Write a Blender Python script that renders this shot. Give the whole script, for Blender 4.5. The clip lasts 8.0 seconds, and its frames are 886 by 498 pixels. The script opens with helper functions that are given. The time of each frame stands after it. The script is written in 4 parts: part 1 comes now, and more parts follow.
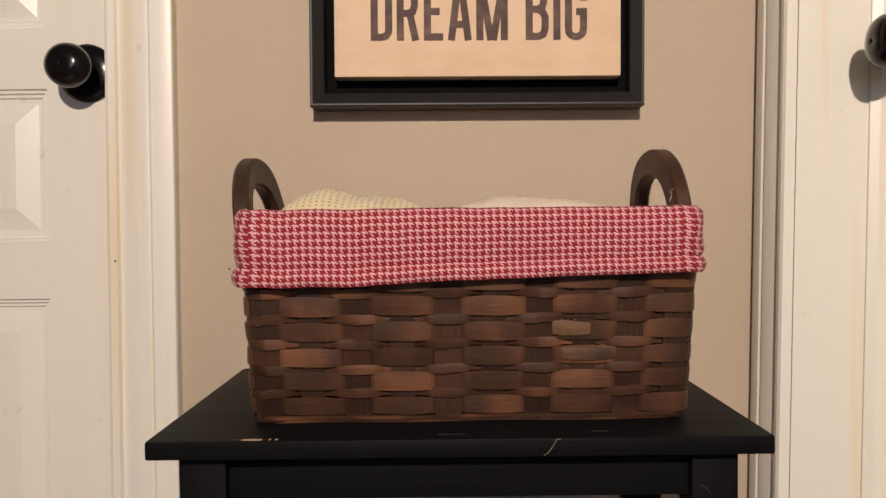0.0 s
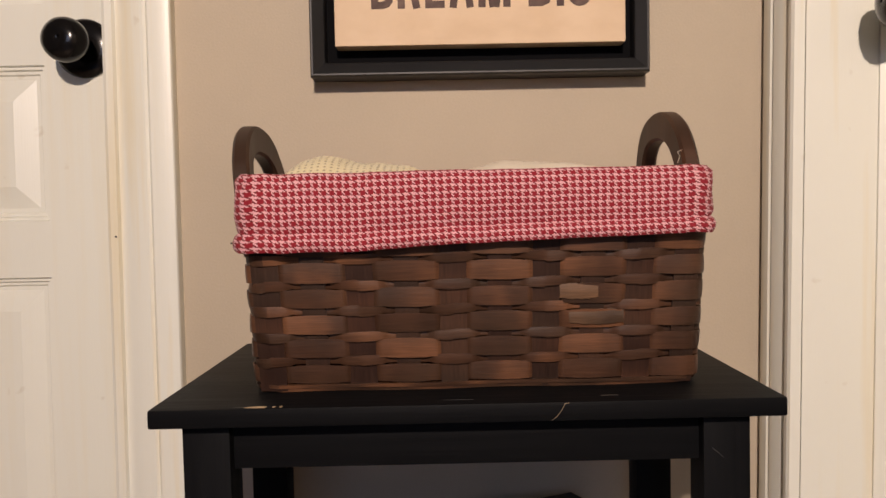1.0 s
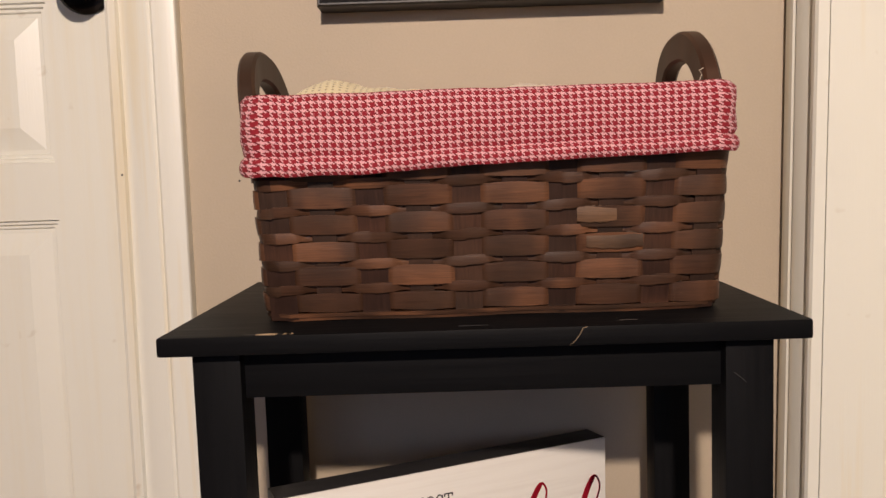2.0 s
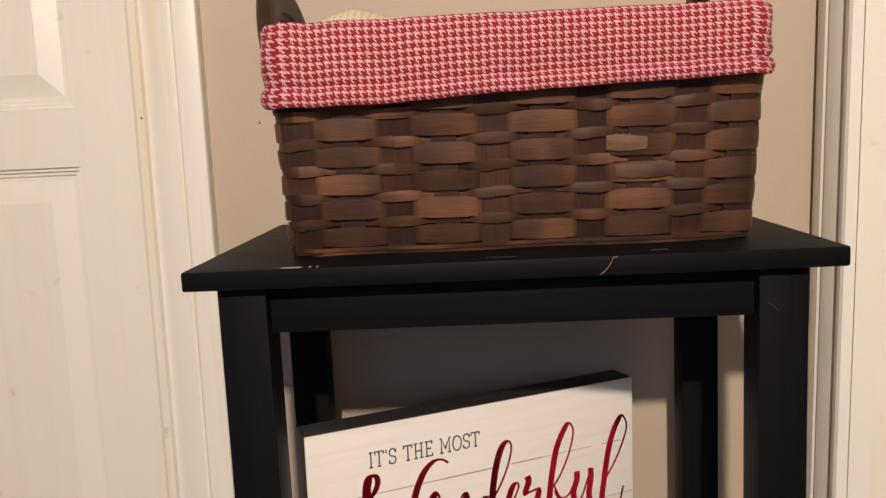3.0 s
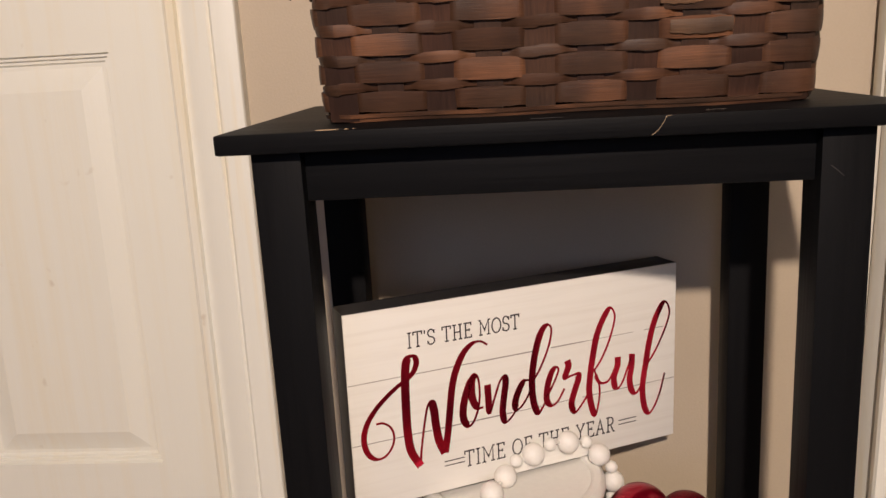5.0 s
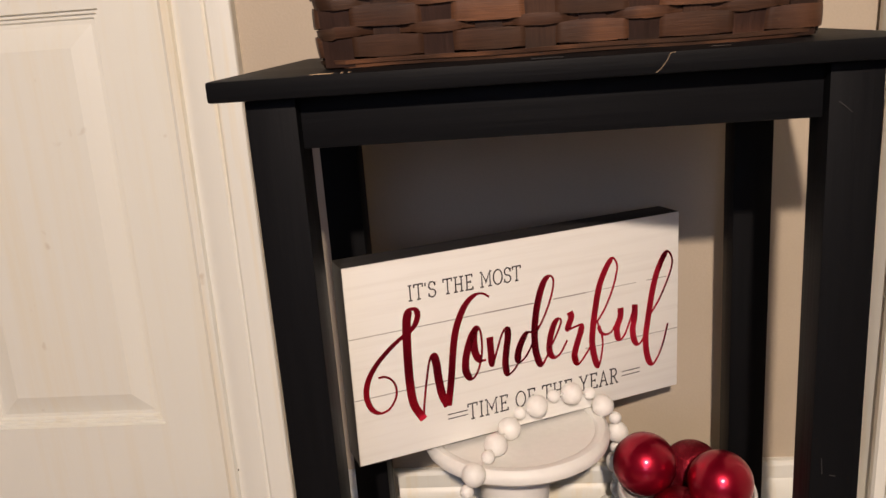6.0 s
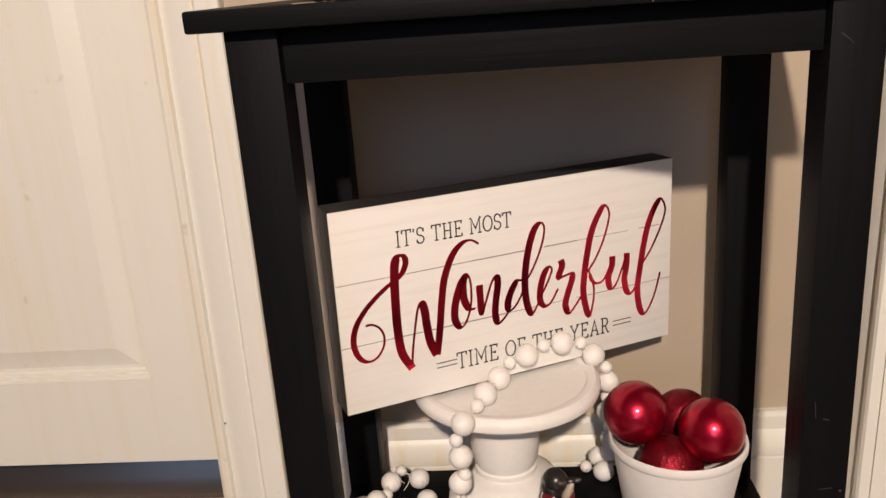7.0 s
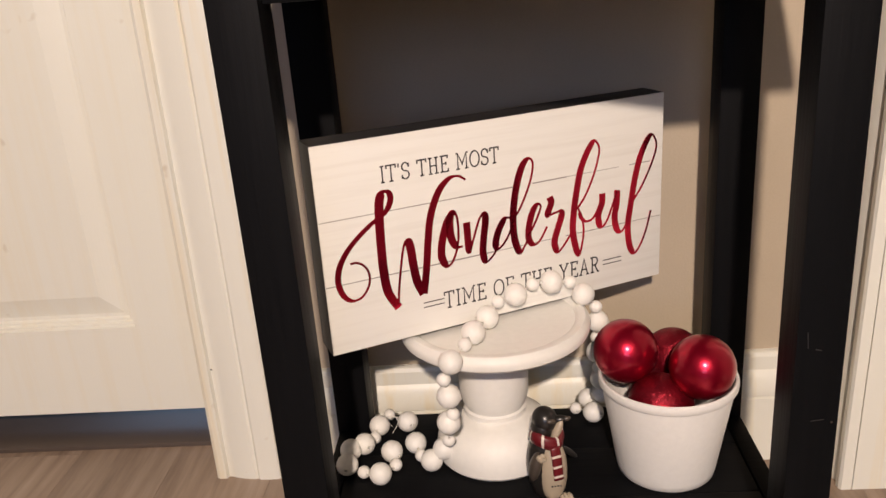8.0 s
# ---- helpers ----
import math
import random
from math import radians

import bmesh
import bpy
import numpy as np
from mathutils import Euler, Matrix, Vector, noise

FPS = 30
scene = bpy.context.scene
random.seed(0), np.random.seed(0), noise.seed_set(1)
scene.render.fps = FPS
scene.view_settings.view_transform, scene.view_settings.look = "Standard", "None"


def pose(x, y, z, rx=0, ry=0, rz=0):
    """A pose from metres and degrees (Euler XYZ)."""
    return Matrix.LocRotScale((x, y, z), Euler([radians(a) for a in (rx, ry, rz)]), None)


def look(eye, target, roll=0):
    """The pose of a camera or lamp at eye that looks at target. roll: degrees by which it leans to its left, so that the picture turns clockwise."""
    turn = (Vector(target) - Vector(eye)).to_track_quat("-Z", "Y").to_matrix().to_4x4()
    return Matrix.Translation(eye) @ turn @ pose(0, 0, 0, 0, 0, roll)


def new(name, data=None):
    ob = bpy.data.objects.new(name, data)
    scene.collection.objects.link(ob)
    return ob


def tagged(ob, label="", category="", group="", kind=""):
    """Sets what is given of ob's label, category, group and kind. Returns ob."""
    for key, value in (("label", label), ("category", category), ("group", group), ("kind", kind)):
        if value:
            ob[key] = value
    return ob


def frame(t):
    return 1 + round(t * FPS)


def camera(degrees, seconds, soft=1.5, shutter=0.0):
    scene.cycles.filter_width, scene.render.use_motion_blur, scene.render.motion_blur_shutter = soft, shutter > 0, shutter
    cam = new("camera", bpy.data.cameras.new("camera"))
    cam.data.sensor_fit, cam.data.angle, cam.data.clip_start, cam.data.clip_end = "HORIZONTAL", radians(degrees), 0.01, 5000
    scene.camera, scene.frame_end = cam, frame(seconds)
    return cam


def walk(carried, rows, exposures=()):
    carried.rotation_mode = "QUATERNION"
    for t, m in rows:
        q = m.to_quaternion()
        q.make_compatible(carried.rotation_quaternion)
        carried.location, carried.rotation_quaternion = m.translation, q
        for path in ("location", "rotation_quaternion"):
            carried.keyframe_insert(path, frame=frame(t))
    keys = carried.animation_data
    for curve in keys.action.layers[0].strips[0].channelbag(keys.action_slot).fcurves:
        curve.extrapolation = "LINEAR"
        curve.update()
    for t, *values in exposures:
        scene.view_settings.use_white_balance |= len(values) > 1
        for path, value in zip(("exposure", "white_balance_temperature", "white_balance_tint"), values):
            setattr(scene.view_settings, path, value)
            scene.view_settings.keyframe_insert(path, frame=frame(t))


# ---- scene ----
cam = camera(55.9, 8.0)

PATH = [
    (0, (0.014, -0.889, 0.738), (0.018, 1.11, 0.672), -0.6),
    (0.5, (0.014, -0.883, 0.73), (0.015, 1.115, 0.66), -1.0),
    (1, (0.013, -0.879, 0.719), (0.008, 1.119, 0.628), -1.3),
    (1.5, (0.012, -0.871, 0.704), (-0.004, 1.124, 0.571), -1.5),
    (3, (0.004, -0.855, 0.671), (-0.077, 1.125, 0.396), -2.7),
    (3.5, (-0.001, -0.856, 0.659), (-0.107, 1.116, 0.344), -2.6),
    (4, (-0.003, -0.852, 0.647), (-0.138, 1.11, 0.28), -2.8),
    (4.5, (-0.003, -0.845, 0.638), (-0.155, 1.106, 0.223), -3.0),
    (4.7, (-0.005, -0.843, 0.635), (-0.164, 1.103, 0.204), -2.9),
    (5.8, (-0.006, -0.832, 0.618), (-0.174, 1.093, 0.102), -4.3),
    (6, (-0.008, -0.833, 0.615), (-0.171, 1.089, 0.084), -4.2),
    (6.5, (-0.008, -0.828, 0.605), (-0.16, 1.083, 0.033), -4.2),
    (7, (-0.009, -0.822, 0.594), (-0.152, 1.077, -0.016), -4.1),
    (7.5, (-0.009, -0.816, 0.58), (-0.147, 1.068, -0.076), -4.2),
    (8, (-0.007, -0.813, 0.569), (-0.134, 1.057, -0.13), -4.4),
]
walk(cam, [(t, look(eye, target, roll)) for t, eye, target, roll in PATH], [(0, -0.14), (1.5, -0.05), (3.5, 0.08), (6.0, 0.13), (8.0, 0.25)])
BULB, DAY = 202, 13.5

# ---- world and light ----
world = bpy.data.worlds.new("world")
scene.world = world
world.use_nodes = True
wn = world.node_tree
sky = wn.nodes.new("ShaderNodeTexSky")
sky.sky_type, sky.sun_disc = "NISHITA", False
sky.sun_elevation, sky.sun_rotation = radians(35), radians(200)
wn.links.new(sky.outputs[0], wn.nodes["Background"].inputs[0])
wn.nodes["Background"].inputs[1].default_value = 0.06


def lamp(name, kind, power, colour, place, target=None, **more):
    data = bpy.data.lights.new(name, kind)
    data.energy, data.color = power, colour
    ob = new(name, data)
    ob.matrix_world = look(place, target) if target else Matrix.Translation(place)
    return ob


# the lamp behind the walk
bulb = lamp("room_lamp", "SPOT", BULB, (1.0, 0.795, 0.655), (0.005, -2.15, 1.555), (-0.30, -0.2, 0.50))
bulb.data.shadow_soft_size, bulb.data.spot_size, bulb.data.spot_blend = 0.035, radians(72), 0.6
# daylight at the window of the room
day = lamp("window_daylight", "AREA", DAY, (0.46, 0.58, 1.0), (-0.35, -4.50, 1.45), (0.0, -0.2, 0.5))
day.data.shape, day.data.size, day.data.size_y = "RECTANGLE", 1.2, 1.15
# daylight in the room behind the closed door
beyond = lamp("beyond_daylight", "AREA", 5.0, (0.42, 0.64, 1.0), (-0.6, 1.30, 0.9), (-0.6, 0.3, 0.0))
beyond.data.size = 0.8


# ---- materials ----
def material(name, colour, rough=0.5, metal=0.0, **spec):
    m = bpy.data.materials.new(name)
    m.use_nodes = True
    b = m.node_tree.nodes["Principled BSDF"]
    b.inputs["Base Color"].default_value = (*colour, 1)
    b.inputs["Roughness"].default_value = rough
    b.inputs["Metallic"].default_value = metal
    for key, value in spec.items():
        b.inputs[key.replace("_", " ")].default_value = value
    return m


class Nodes:
    """Short hand for adding nodes to a material."""

    def __init__(self, m):
        self.t = m.node_tree
        self.b = m.node_tree.nodes["Principled BSDF"]

    def add(self, kind, **values):
        n = self.t.nodes.new(kind)
        for key, value in values.items():
            n.inputs[key.replace("_", " ")].default_value = value
        return n

    def link(self, a, b):
        self.t.links.new(a, b)

    def math(self, op, a, b=None):
        n = self.t.nodes.new("ShaderNodeMath")
        n.operation = op
        for i, v in enumerate((a, b)):
            if v is None:
                continue
            if isinstance(v, (int, float)):
                n.inputs[i].default_value = v
            else:
                self.link(v, n.inputs[i])
        return n.outputs[0]

    def coords(self, scale, uv=False):
        c = self.t.nodes.new("ShaderNodeTexCoord")
        m = self.t.nodes.new("ShaderNodeMapping")
        m.inputs["Scale"].default_value = scale
        self.link(c.outputs["UV" if uv else "Object"], m.inputs[0])
        return m.outputs[0]

    def noise(self, scale, detail=4.0, vec=None, rough=0.55):
        n = self.add("ShaderNodeTexNoise", Scale=scale, Detail=detail, Roughness=rough)
        if vec is not None:
            self.link(vec, n.inputs["Vector"])
        return n.outputs[0]

    def ramp(self, fac, stops):
        r = self.t.nodes.new("ShaderNodeValToRGB")
        while len(r.color_ramp.elements) < len(stops):
            r.color_ramp.elements.new(0.5)
        for e, (p, c) in zip(r.color_ramp.elements, stops):
            e.position, e.color = p, (*c, 1)
        self.link(fac, r.inputs[0])
        return r.outputs[0]

    def mix(self, fac, a, b, mode="MIX"):
        n = self.t.nodes.new("ShaderNodeMix")
        n.data_type, n.blend_type = "RGBA", mode
        for i, v in ((0, fac), (6, a), (7, b)):
            if isinstance(v, (int, float)):
                n.inputs[i].default_value = v
            elif isinstance(v, tuple):
                n.inputs[i].default_value = (*v, 1)
            else:
                self.link(v, n.inputs[i])
        return n.outputs[2]

    def bump(self, height, strength, distance):
        n = self.add("ShaderNodeBump", Strength=strength, Distance=distance)
        self.link(height, n.inputs["Height"])
        self.link(n.outputs[0], self.b.inputs["Normal"])

    def colour(self, c):
        self.link(c, self.b.inputs["Base Color"])

    def rough(self, fac, lo, hi):
        n = self.t.nodes.new("ShaderNodeMapRange")
        n.inputs[3].default_value, n.inputs[4].default_value = lo, hi
        self.link(fac, n.inputs[0])
        self.link(n.outputs[0], self.b.inputs["Roughness"])


def painted(name, colour, rough, grain=260.0, dirt=0.05, depth=0.0004):
    m = material(name, colour, rough)
    n = Nodes(m)
    v = n.coords((1, 1, 1))
    wide, fine = n.noise(5.0, 5, v), n.noise(grain, 3, v)
    dark = tuple(c * (1 - 2.2 * dirt) for c in colour)
    n.colour(n.mix(1.0, n.ramp(wide, [(0.35, dark), (0.65, colour)]), n.ramp(fine, [(0.3, (0.96,) * 3), (0.7, (1.0,) * 3)]), "MULTIPLY"))
    n.rough(wide, rough - 0.06, rough + 0.08)
    n.bump(fine, 0.35, depth)
    return m


WALL = painted("wall_paint", (0.490, 0.415, 0.314), 0.62, 420, 0.03, 0.0006)
CEILING = painted("ceiling_paint", (0.75, 0.73, 0.68), 0.8)


def white_trim(name, colour, streak):
    """Brushed white gloss paint with faint yellowed runs along the height."""
    m = material(name, colour, 0.34)
    n = Nodes(m)
    v = n.coords((1, 1, 1))
    runs = n.noise(1.0, 5, n.coords((52, 52, 1.8)))
    spots = n.noise(38.0, 2, v)
    yellow = (colour[0] * 0.97, colour[1] * 0.87, colour[2] * 0.70)
    base = n.mix(n.ramp(runs, [(0.52, (0, 0, 0)), (0.72, (streak,) * 3)]), colour, yellow)
    n.colour(n.mix(n.ramp(spots, [(0.72, (0, 0, 0)), (0.80, (0.35,) * 3)]), base, (0.42, 0.32, 0.20)))
    n.rough(runs, 0.28, 0.45)
    n.bump(n.noise(1.0, 4, n.coords((500, 500, 30))), 0.25, 0.0004)
    return m


TRIM = white_trim("white_trim", (0.770, 0.775, 0.705), 0.85)
DOOR = white_trim("white_door", (0.770, 0.775, 0.705), 0.3)


def black_paint(name, grain_scale):
    m = material(name, (0.018, 0.017, 0.017), 0.5, 0.0, Specular_IOR_Level=0.08)
    n = Nodes(m)
    grain = n.noise(1.0, 6, n.coords(grain_scale))
    wide = n.noise(7.0, 4, n.coords((1, 1, 1)))
    n.colour(n.mix(wide, n.ramp(grain, [(0.3, (0.0034, 0.0037, 0.0045)), (0.75, (0.0060, 0.0064, 0.0076))]), (0.0040, 0.0042, 0.0050)))
    n.rough(grain, 0.42, 0.62)
    n.bump(grain, 0.5, 0.0005)
    return m


BLACK_PAINT = black_paint("black_paint", (9, 260, 260))
BLACK_UPRIGHT = black_paint("black_paint_upright", (260, 260, 9))
BLACK_METAL = material("black_bronze", (0.009, 0.008, 0.008), 0.17, 0.4)
BLACK_FRAME = painted("black_frame", (0.0095, 0.0095, 0.011), 0.44, 300, 0.1, 0.0002)
BLACK_FELT = material("black_felt", (0.004, 0.004, 0.005), 0.9, 0.0, Specular_IOR_Level=0.1)
BARE_WOOD = material("bare_wood", (0.50, 0.36, 0.22), 0.6)
SIGN_BLACK = painted("sign_black", (0.022, 0.021, 0.023), 0.6, 300, 0.1, 0.0003)
INK = material("black_ink", (0.022, 0.020, 0.022), 0.5)
FOIL = material("red_foil", (0.62, 0.018, 0.055), 0.10, 0.92)
GROOVE = material("grey_groove", (0.30, 0.28, 0.26), 0.7)
ENAMEL = painted("white_enamel", (0.82, 0.815, 0.785), 0.42, 200, 0.02, 0.0002)
STAND = painted("white_chalk_paint", (0.845, 0.84, 0.795), 0.5, 160, 0.03, 0.0005)
BEAD = painted("white_bead_paint", (0.865, 0.86, 0.815), 0.5, 400, 0.04, 0.0006)
STRING = material("white_string", (0.72, 0.70, 0.65), 0.8)
RED_SHINE = material("red_mirror_glass", (0.38, 0.004, 0.026), 0.30, 0.8, Coat_Weight=0.4, Coat_Roughness=0.12)
SILVER = material("silver_cap", (0.6, 0.58, 0.55), 0.3, 1.0)


def glitter():
    m = material("red_glitter", (0.28, 0.004, 0.012), 0.35, 0.75)
    n = Nodes(m)
    v = n.add("ShaderNodeTexVoronoi", Scale=2300.0)
    n.link(n.coords((1, 1, 1)), v.inputs["Vector"])
    n.colour(n.ramp(n.math("FRACT", n.math("MULTIPLY", v.outputs["Color"], 7.3)), [(0.2, (0.12, 0.002, 0.010)), (0.9, (0.34, 0.010, 0.026))]))
    mix = n.t.nodes.new("ShaderNodeVectorMath")
    mix.operation = "MULTIPLY_ADD"
    n.link(v.outputs["Color"], mix.inputs[0])
    mix.inputs[1].default_value = (0.56, 0.56, 0.56)
    mix.inputs[2].default_value = (-0.28, -0.28, -0.28)
    add = n.t.nodes.new("ShaderNodeVectorMath")
    add.operation = "ADD"
    g = n.t.nodes.new("ShaderNodeNewGeometry")
    n.link(g.outputs["Normal"], add.inputs[0])
    n.link(mix.outputs[0], add.inputs[1])
    unit = n.t.nodes.new("ShaderNodeVectorMath")
    unit.operation = "NORMALIZE"
    n.link(add.outputs[0], unit.inputs[0])
    n.link(unit.outputs[0], n.b.inputs["Normal"])
    return m


RED_GLITTER = glitter()


def canvas():
    m = material("tan_canvas", (0.74, 0.56, 0.41), 0.8)
    n = Nodes(m)
    weave = n.math("MULTIPLY", n.math("SINE", n.math("MULTIPLY", split(n, 0), 5200.0)), n.math("SINE", n.math("MULTIPLY", split(n, 2), 5200.0)))
    wide = n.noise(1.0, 5, n.coords((18, 18, 30)))
    n.colour(n.ramp(wide, [(0.35, (0.70, 0.53, 0.365)), (0.6, (0.76, 0.59, 0.42))]))
    n.bump(weave, 0.3, 0.0002)
    return m


def split(n, axis, uv=False):
    c = n.t.nodes.new("ShaderNodeTexCoord")
    s = n.t.nodes.new("ShaderNodeSeparateXYZ")
    n.link(c.outputs["UV" if uv else "Object"], s.inputs[0])
    return s.outputs[axis]


CANVAS = canvas()


def letter_ink():
    m = material("worn_brown_ink", (0.09, 0.065, 0.055), 0.75)
    n = Nodes(m)
    n.colour(n.ramp(n.noise(55.0, 5, n.coords((1, 1, 1))), [(0.4, (0.075, 0.046, 0.042)), (0.72, (0.16, 0.105, 0.085))]))
    return m


WORN_INK = letter_ink()


def splint(name, hue):
    """Stained wooden splint: uv runs along (x) and across (y) the strip, in metres."""
    m = material(name, hue, 0.5, 0.0, Specular_IOR_Level=0.30)
    n = Nodes(m)
    info = n.t.nodes.new("ShaderNodeObjectInfo")
    shift = n.t.nodes.new("ShaderNodeVectorMath")
    shift.operation = "MULTIPLY_ADD"
    n.link(info.outputs["Random"], shift.inputs[0])
    shift.inputs[1].default_value = (31, 17, 7)
    c = n.t.nodes.new("ShaderNodeTexCoord")
    n.link(c.outputs["UV"], shift.inputs[2])

    def stretched(x, y):
        mp = n.t.nodes.new("ShaderNodeMapping")
        mp.inputs["Scale"].default_value = (x, y, 1)
        n.link(shift.outputs[0], mp.inputs[0])
        return mp.outputs[0]

    span = n.noise(1.0, 2, stretched(17, 9))
    tone = n.noise(1.0, 3, stretched(11, 21))
    grain = n.noise(1.0, 6, stretched(45, 1500), 0.65)
    worn = n.noise(1.0, 6, stretched(46, 120), 0.7)
    a = n.ramp(span, [(0.30, tuple(h * 0.50 for h in hue)), (0.5, hue), (0.68, (hue[0] * 2.3, hue[1] * 2.2, hue[2] * 1.95))])
    grey = n.mix(n.ramp(tone, [(0.42, (0, 0, 0)), (0.62, (0.45,) * 3)]), a, (0.046, 0.030, 0.020))
    lit = n.mix(n.ramp(worn, [(0.66, (0, 0, 0)), (0.80, (0.5,) * 3)]), grey, (0.24, 0.145, 0.080))
    n.colour(n.mix(1.0, lit, n.ramp(grain, [(0.3, (0.62,) * 3), (0.65, (1.1,) * 3)]), "MULTIPLY"))
    n.rough(grain, 0.36, 0.62)
    n.bump(grain, 0.5, 0.0004)
    return m


SPLINT = splint("stained_splint", (0.077, 0.0352, 0.0195))
STAKE = splint("dark_stake", (0.035, 0.0150, 0.0092))
HANDLE_WOOD = splint("brown_handle_wood", (0.058, 0.0250, 0.0135))


def houndstooth():
    m = material("houndstooth_cotton", (0.6, 0.2, 0.2), 0.85)
    n = Nodes(m)
    cell = 0.00068
    wob = n.noise(1.0, 2, n.coords((90, 90, 1), True))
    u = n.math("FLOOR", n.math("DIVIDE", n.math("ADD", split(n, 0, True), n.math("MULTIPLY", wob, 0.0011)), cell))
    v = n.math("FLOOR", n.math("DIVIDE", n.math("ADD", split(n, 1, True), n.math("MULTIPLY", wob, 0.0014)), cell))
    warp = n.math("LESS_THAN", n.math("FLOORED_MODULO", u, 8.0), 4.5)
    weft = n.math("LESS_THAN", n.math("FLOORED_MODULO", v, 8.0), 4.5)
    twill = n.math("LESS_THAN", n.math("FLOORED_MODULO", n.math("ADD", u, v), 4.0), 1.5)
    pick = n.math("ADD", n.math("MULTIPLY", twill, warp), n.math("MULTIPLY", n.math("SUBTRACT", 1.0, twill), weft))
    fuzz = n.noise(1.0, 3, n.coords((1500, 1500, 1), True))
    red = n.ramp(fuzz, [(0.3, (0.16, 0.002, 0.010)), (0.7, (0.34, 0.005, 0.020))])
    pale = n.ramp(fuzz, [(0.3, (0.56, 0.28, 0.31)), (0.7, (0.80, 0.47, 0.50))])
    solid = n.math("MULTIPLY", warp, weft)
    dark = n.ramp(fuzz, [(0.3, (0.040, 0.007, 0.007)), (0.7, (0.095, 0.012, 0.014))])
    n.colour(n.mix(pick, pale, n.mix(n.math("ADD", n.math("MULTIPLY", solid, 0.6), 0.4), dark, red)))
    n.b.inputs["Sheen Weight"].default_value = 0.04
    n.bump(fuzz, 0.6, 0.0006)
    return m


HOUNDSTOOTH = houndstooth()


def knit():
    m = material("cream_knit_yarn", (0.78, 0.70, 0.46), 0.9)
    n = Nodes(m)
    a = n.math("SINE", n.math("MULTIPLY", n.math("ADD", split(n, 0, True), split(n, 1, True)), 640.0))
    b = n.math("SINE", n.math("MULTIPLY", n.math("SUBTRACT", split(n, 0, True), split(n, 1, True)), 640.0))
    eye = n.math("MULTIPLY", a, b)
    fuzz = n.noise(1.0, 4, n.coords((1800, 1800, 1), True))
    hole = n.ramp(eye, [(0.40, (0, 0, 0)), (0.95, (0.85,) * 3)])
    n.colour(n.mix(hole, n.ramp(fuzz, [(0.3, (0.70, 0.60, 0.35)), (0.7, (0.84, 0.75, 0.48))]), (0.30, 0.22, 0.10)))
    n.b.inputs["Sheen Weight"].default_value = 0.3
    n.bump(n.math("SUBTRACT", fuzz, n.math("MULTIPLY", hole, 1.6)), 0.8, 0.0012)
    return m


KNIT = knit()
FLEECE = painted("white_fleece", (0.82, 0.74, 0.62), 0.95, 420, 0.08, 0.006)


def sign_paint():
    m = material("whitewashed_board", (0.80, 0.77, 0.73), 0.55)
    n = Nodes(m)
    v = n.coords((6, 160, 160))
    streak = n.noise(1.0, 5, v)
    n.colour(n.ramp(streak, [(0.28, (0.745, 0.735, 0.690)), (0.52, (0.800, 0.797, 0.755))]))
    n.bump(streak, 0.2, 0.0003)
    return m


SIGN_WHITE = sign_paint()


def plank_wood():
    m = material("grey_brown_laminate", (0.25, 0.18, 0.13), 0.42)
    n = Nodes(m)
    info = n.t.nodes.new("ShaderNodeObjectInfo")
    shift = n.t.nodes.new("ShaderNodeVectorMath")
    shift.operation = "MULTIPLY_ADD"
    n.link(info.outputs["Random"], shift.inputs[0])
    shift.inputs[1].default_value = (13, 37, 5)
    n.link(n.coords((42, 3.2, 1)), shift.inputs[2])
    grain = n.noise(1.0, 7, shift.outputs[0], 0.62)
    fine = n.noise(1.0, 4, n.coords((700, 18, 1)))
    base = n.ramp(grain, [(0.30, (0.155, 0.108, 0.078)), (0.52, (0.27, 0.20, 0.148)), (0.72, (0.36, 0.28, 0.22))])
    tint = n.ramp(info.outputs["Random"], [(0.0, (0.88,) * 3), (1.0, (1.08,) * 3)])
    n.colour(n.mix(1.0, base, tint, "MULTIPLY"))
    n.rough(fine, 0.34, 0.5)
    n.bump(fine, 0.2, 0.0003)
    return m


LAMINATE = plank_wood()
THRESHOLD = painted("grey_threshold", (0.075, 0.056, 0.045), 0.42)
PENGUIN_BLACK = painted("figurine_black", (0.020, 0.018, 0.017), 0.3, 200, 0.1)
PENGUIN_BROWN = painted("figurine_brown", (0.085, 0.068, 0.055), 0.4, 160, 0.2)
PENGUIN_CREAM = painted("figurine_cream", (0.52, 0.44, 0.33), 0.4, 120, 0.15)
SCARF_RED = painted("figurine_red", (0.15, 0.010, 0.016), 0.4, 200, 0.1)
SCARF_WHITE = painted("figurine_white", (0.72, 0.66, 0.58), 0.4, 200, 0.05)


# ---- mesh helpers ----
def box(bm, x0, x1, y0, y1, z0, z1, bevel=0.0, steps=2):
    made = bmesh.ops.create_cube(bm, size=1.0)["verts"]
    for v in made:
        v.co = Vector(((x0 + x1) / 2 + v.co.x * (x1 - x0), (y0 + y1) / 2 + v.co.y * (y1 - y0), (z0 + z1) / 2 + v.co.z * (z1 - z0)))
    if bevel:
        edges = {e for v in made for e in v.link_edges}
        bmesh.ops.bevel(bm, geom=list(edges), offset=bevel, segments=steps, affect="EDGES", profile=0.6)


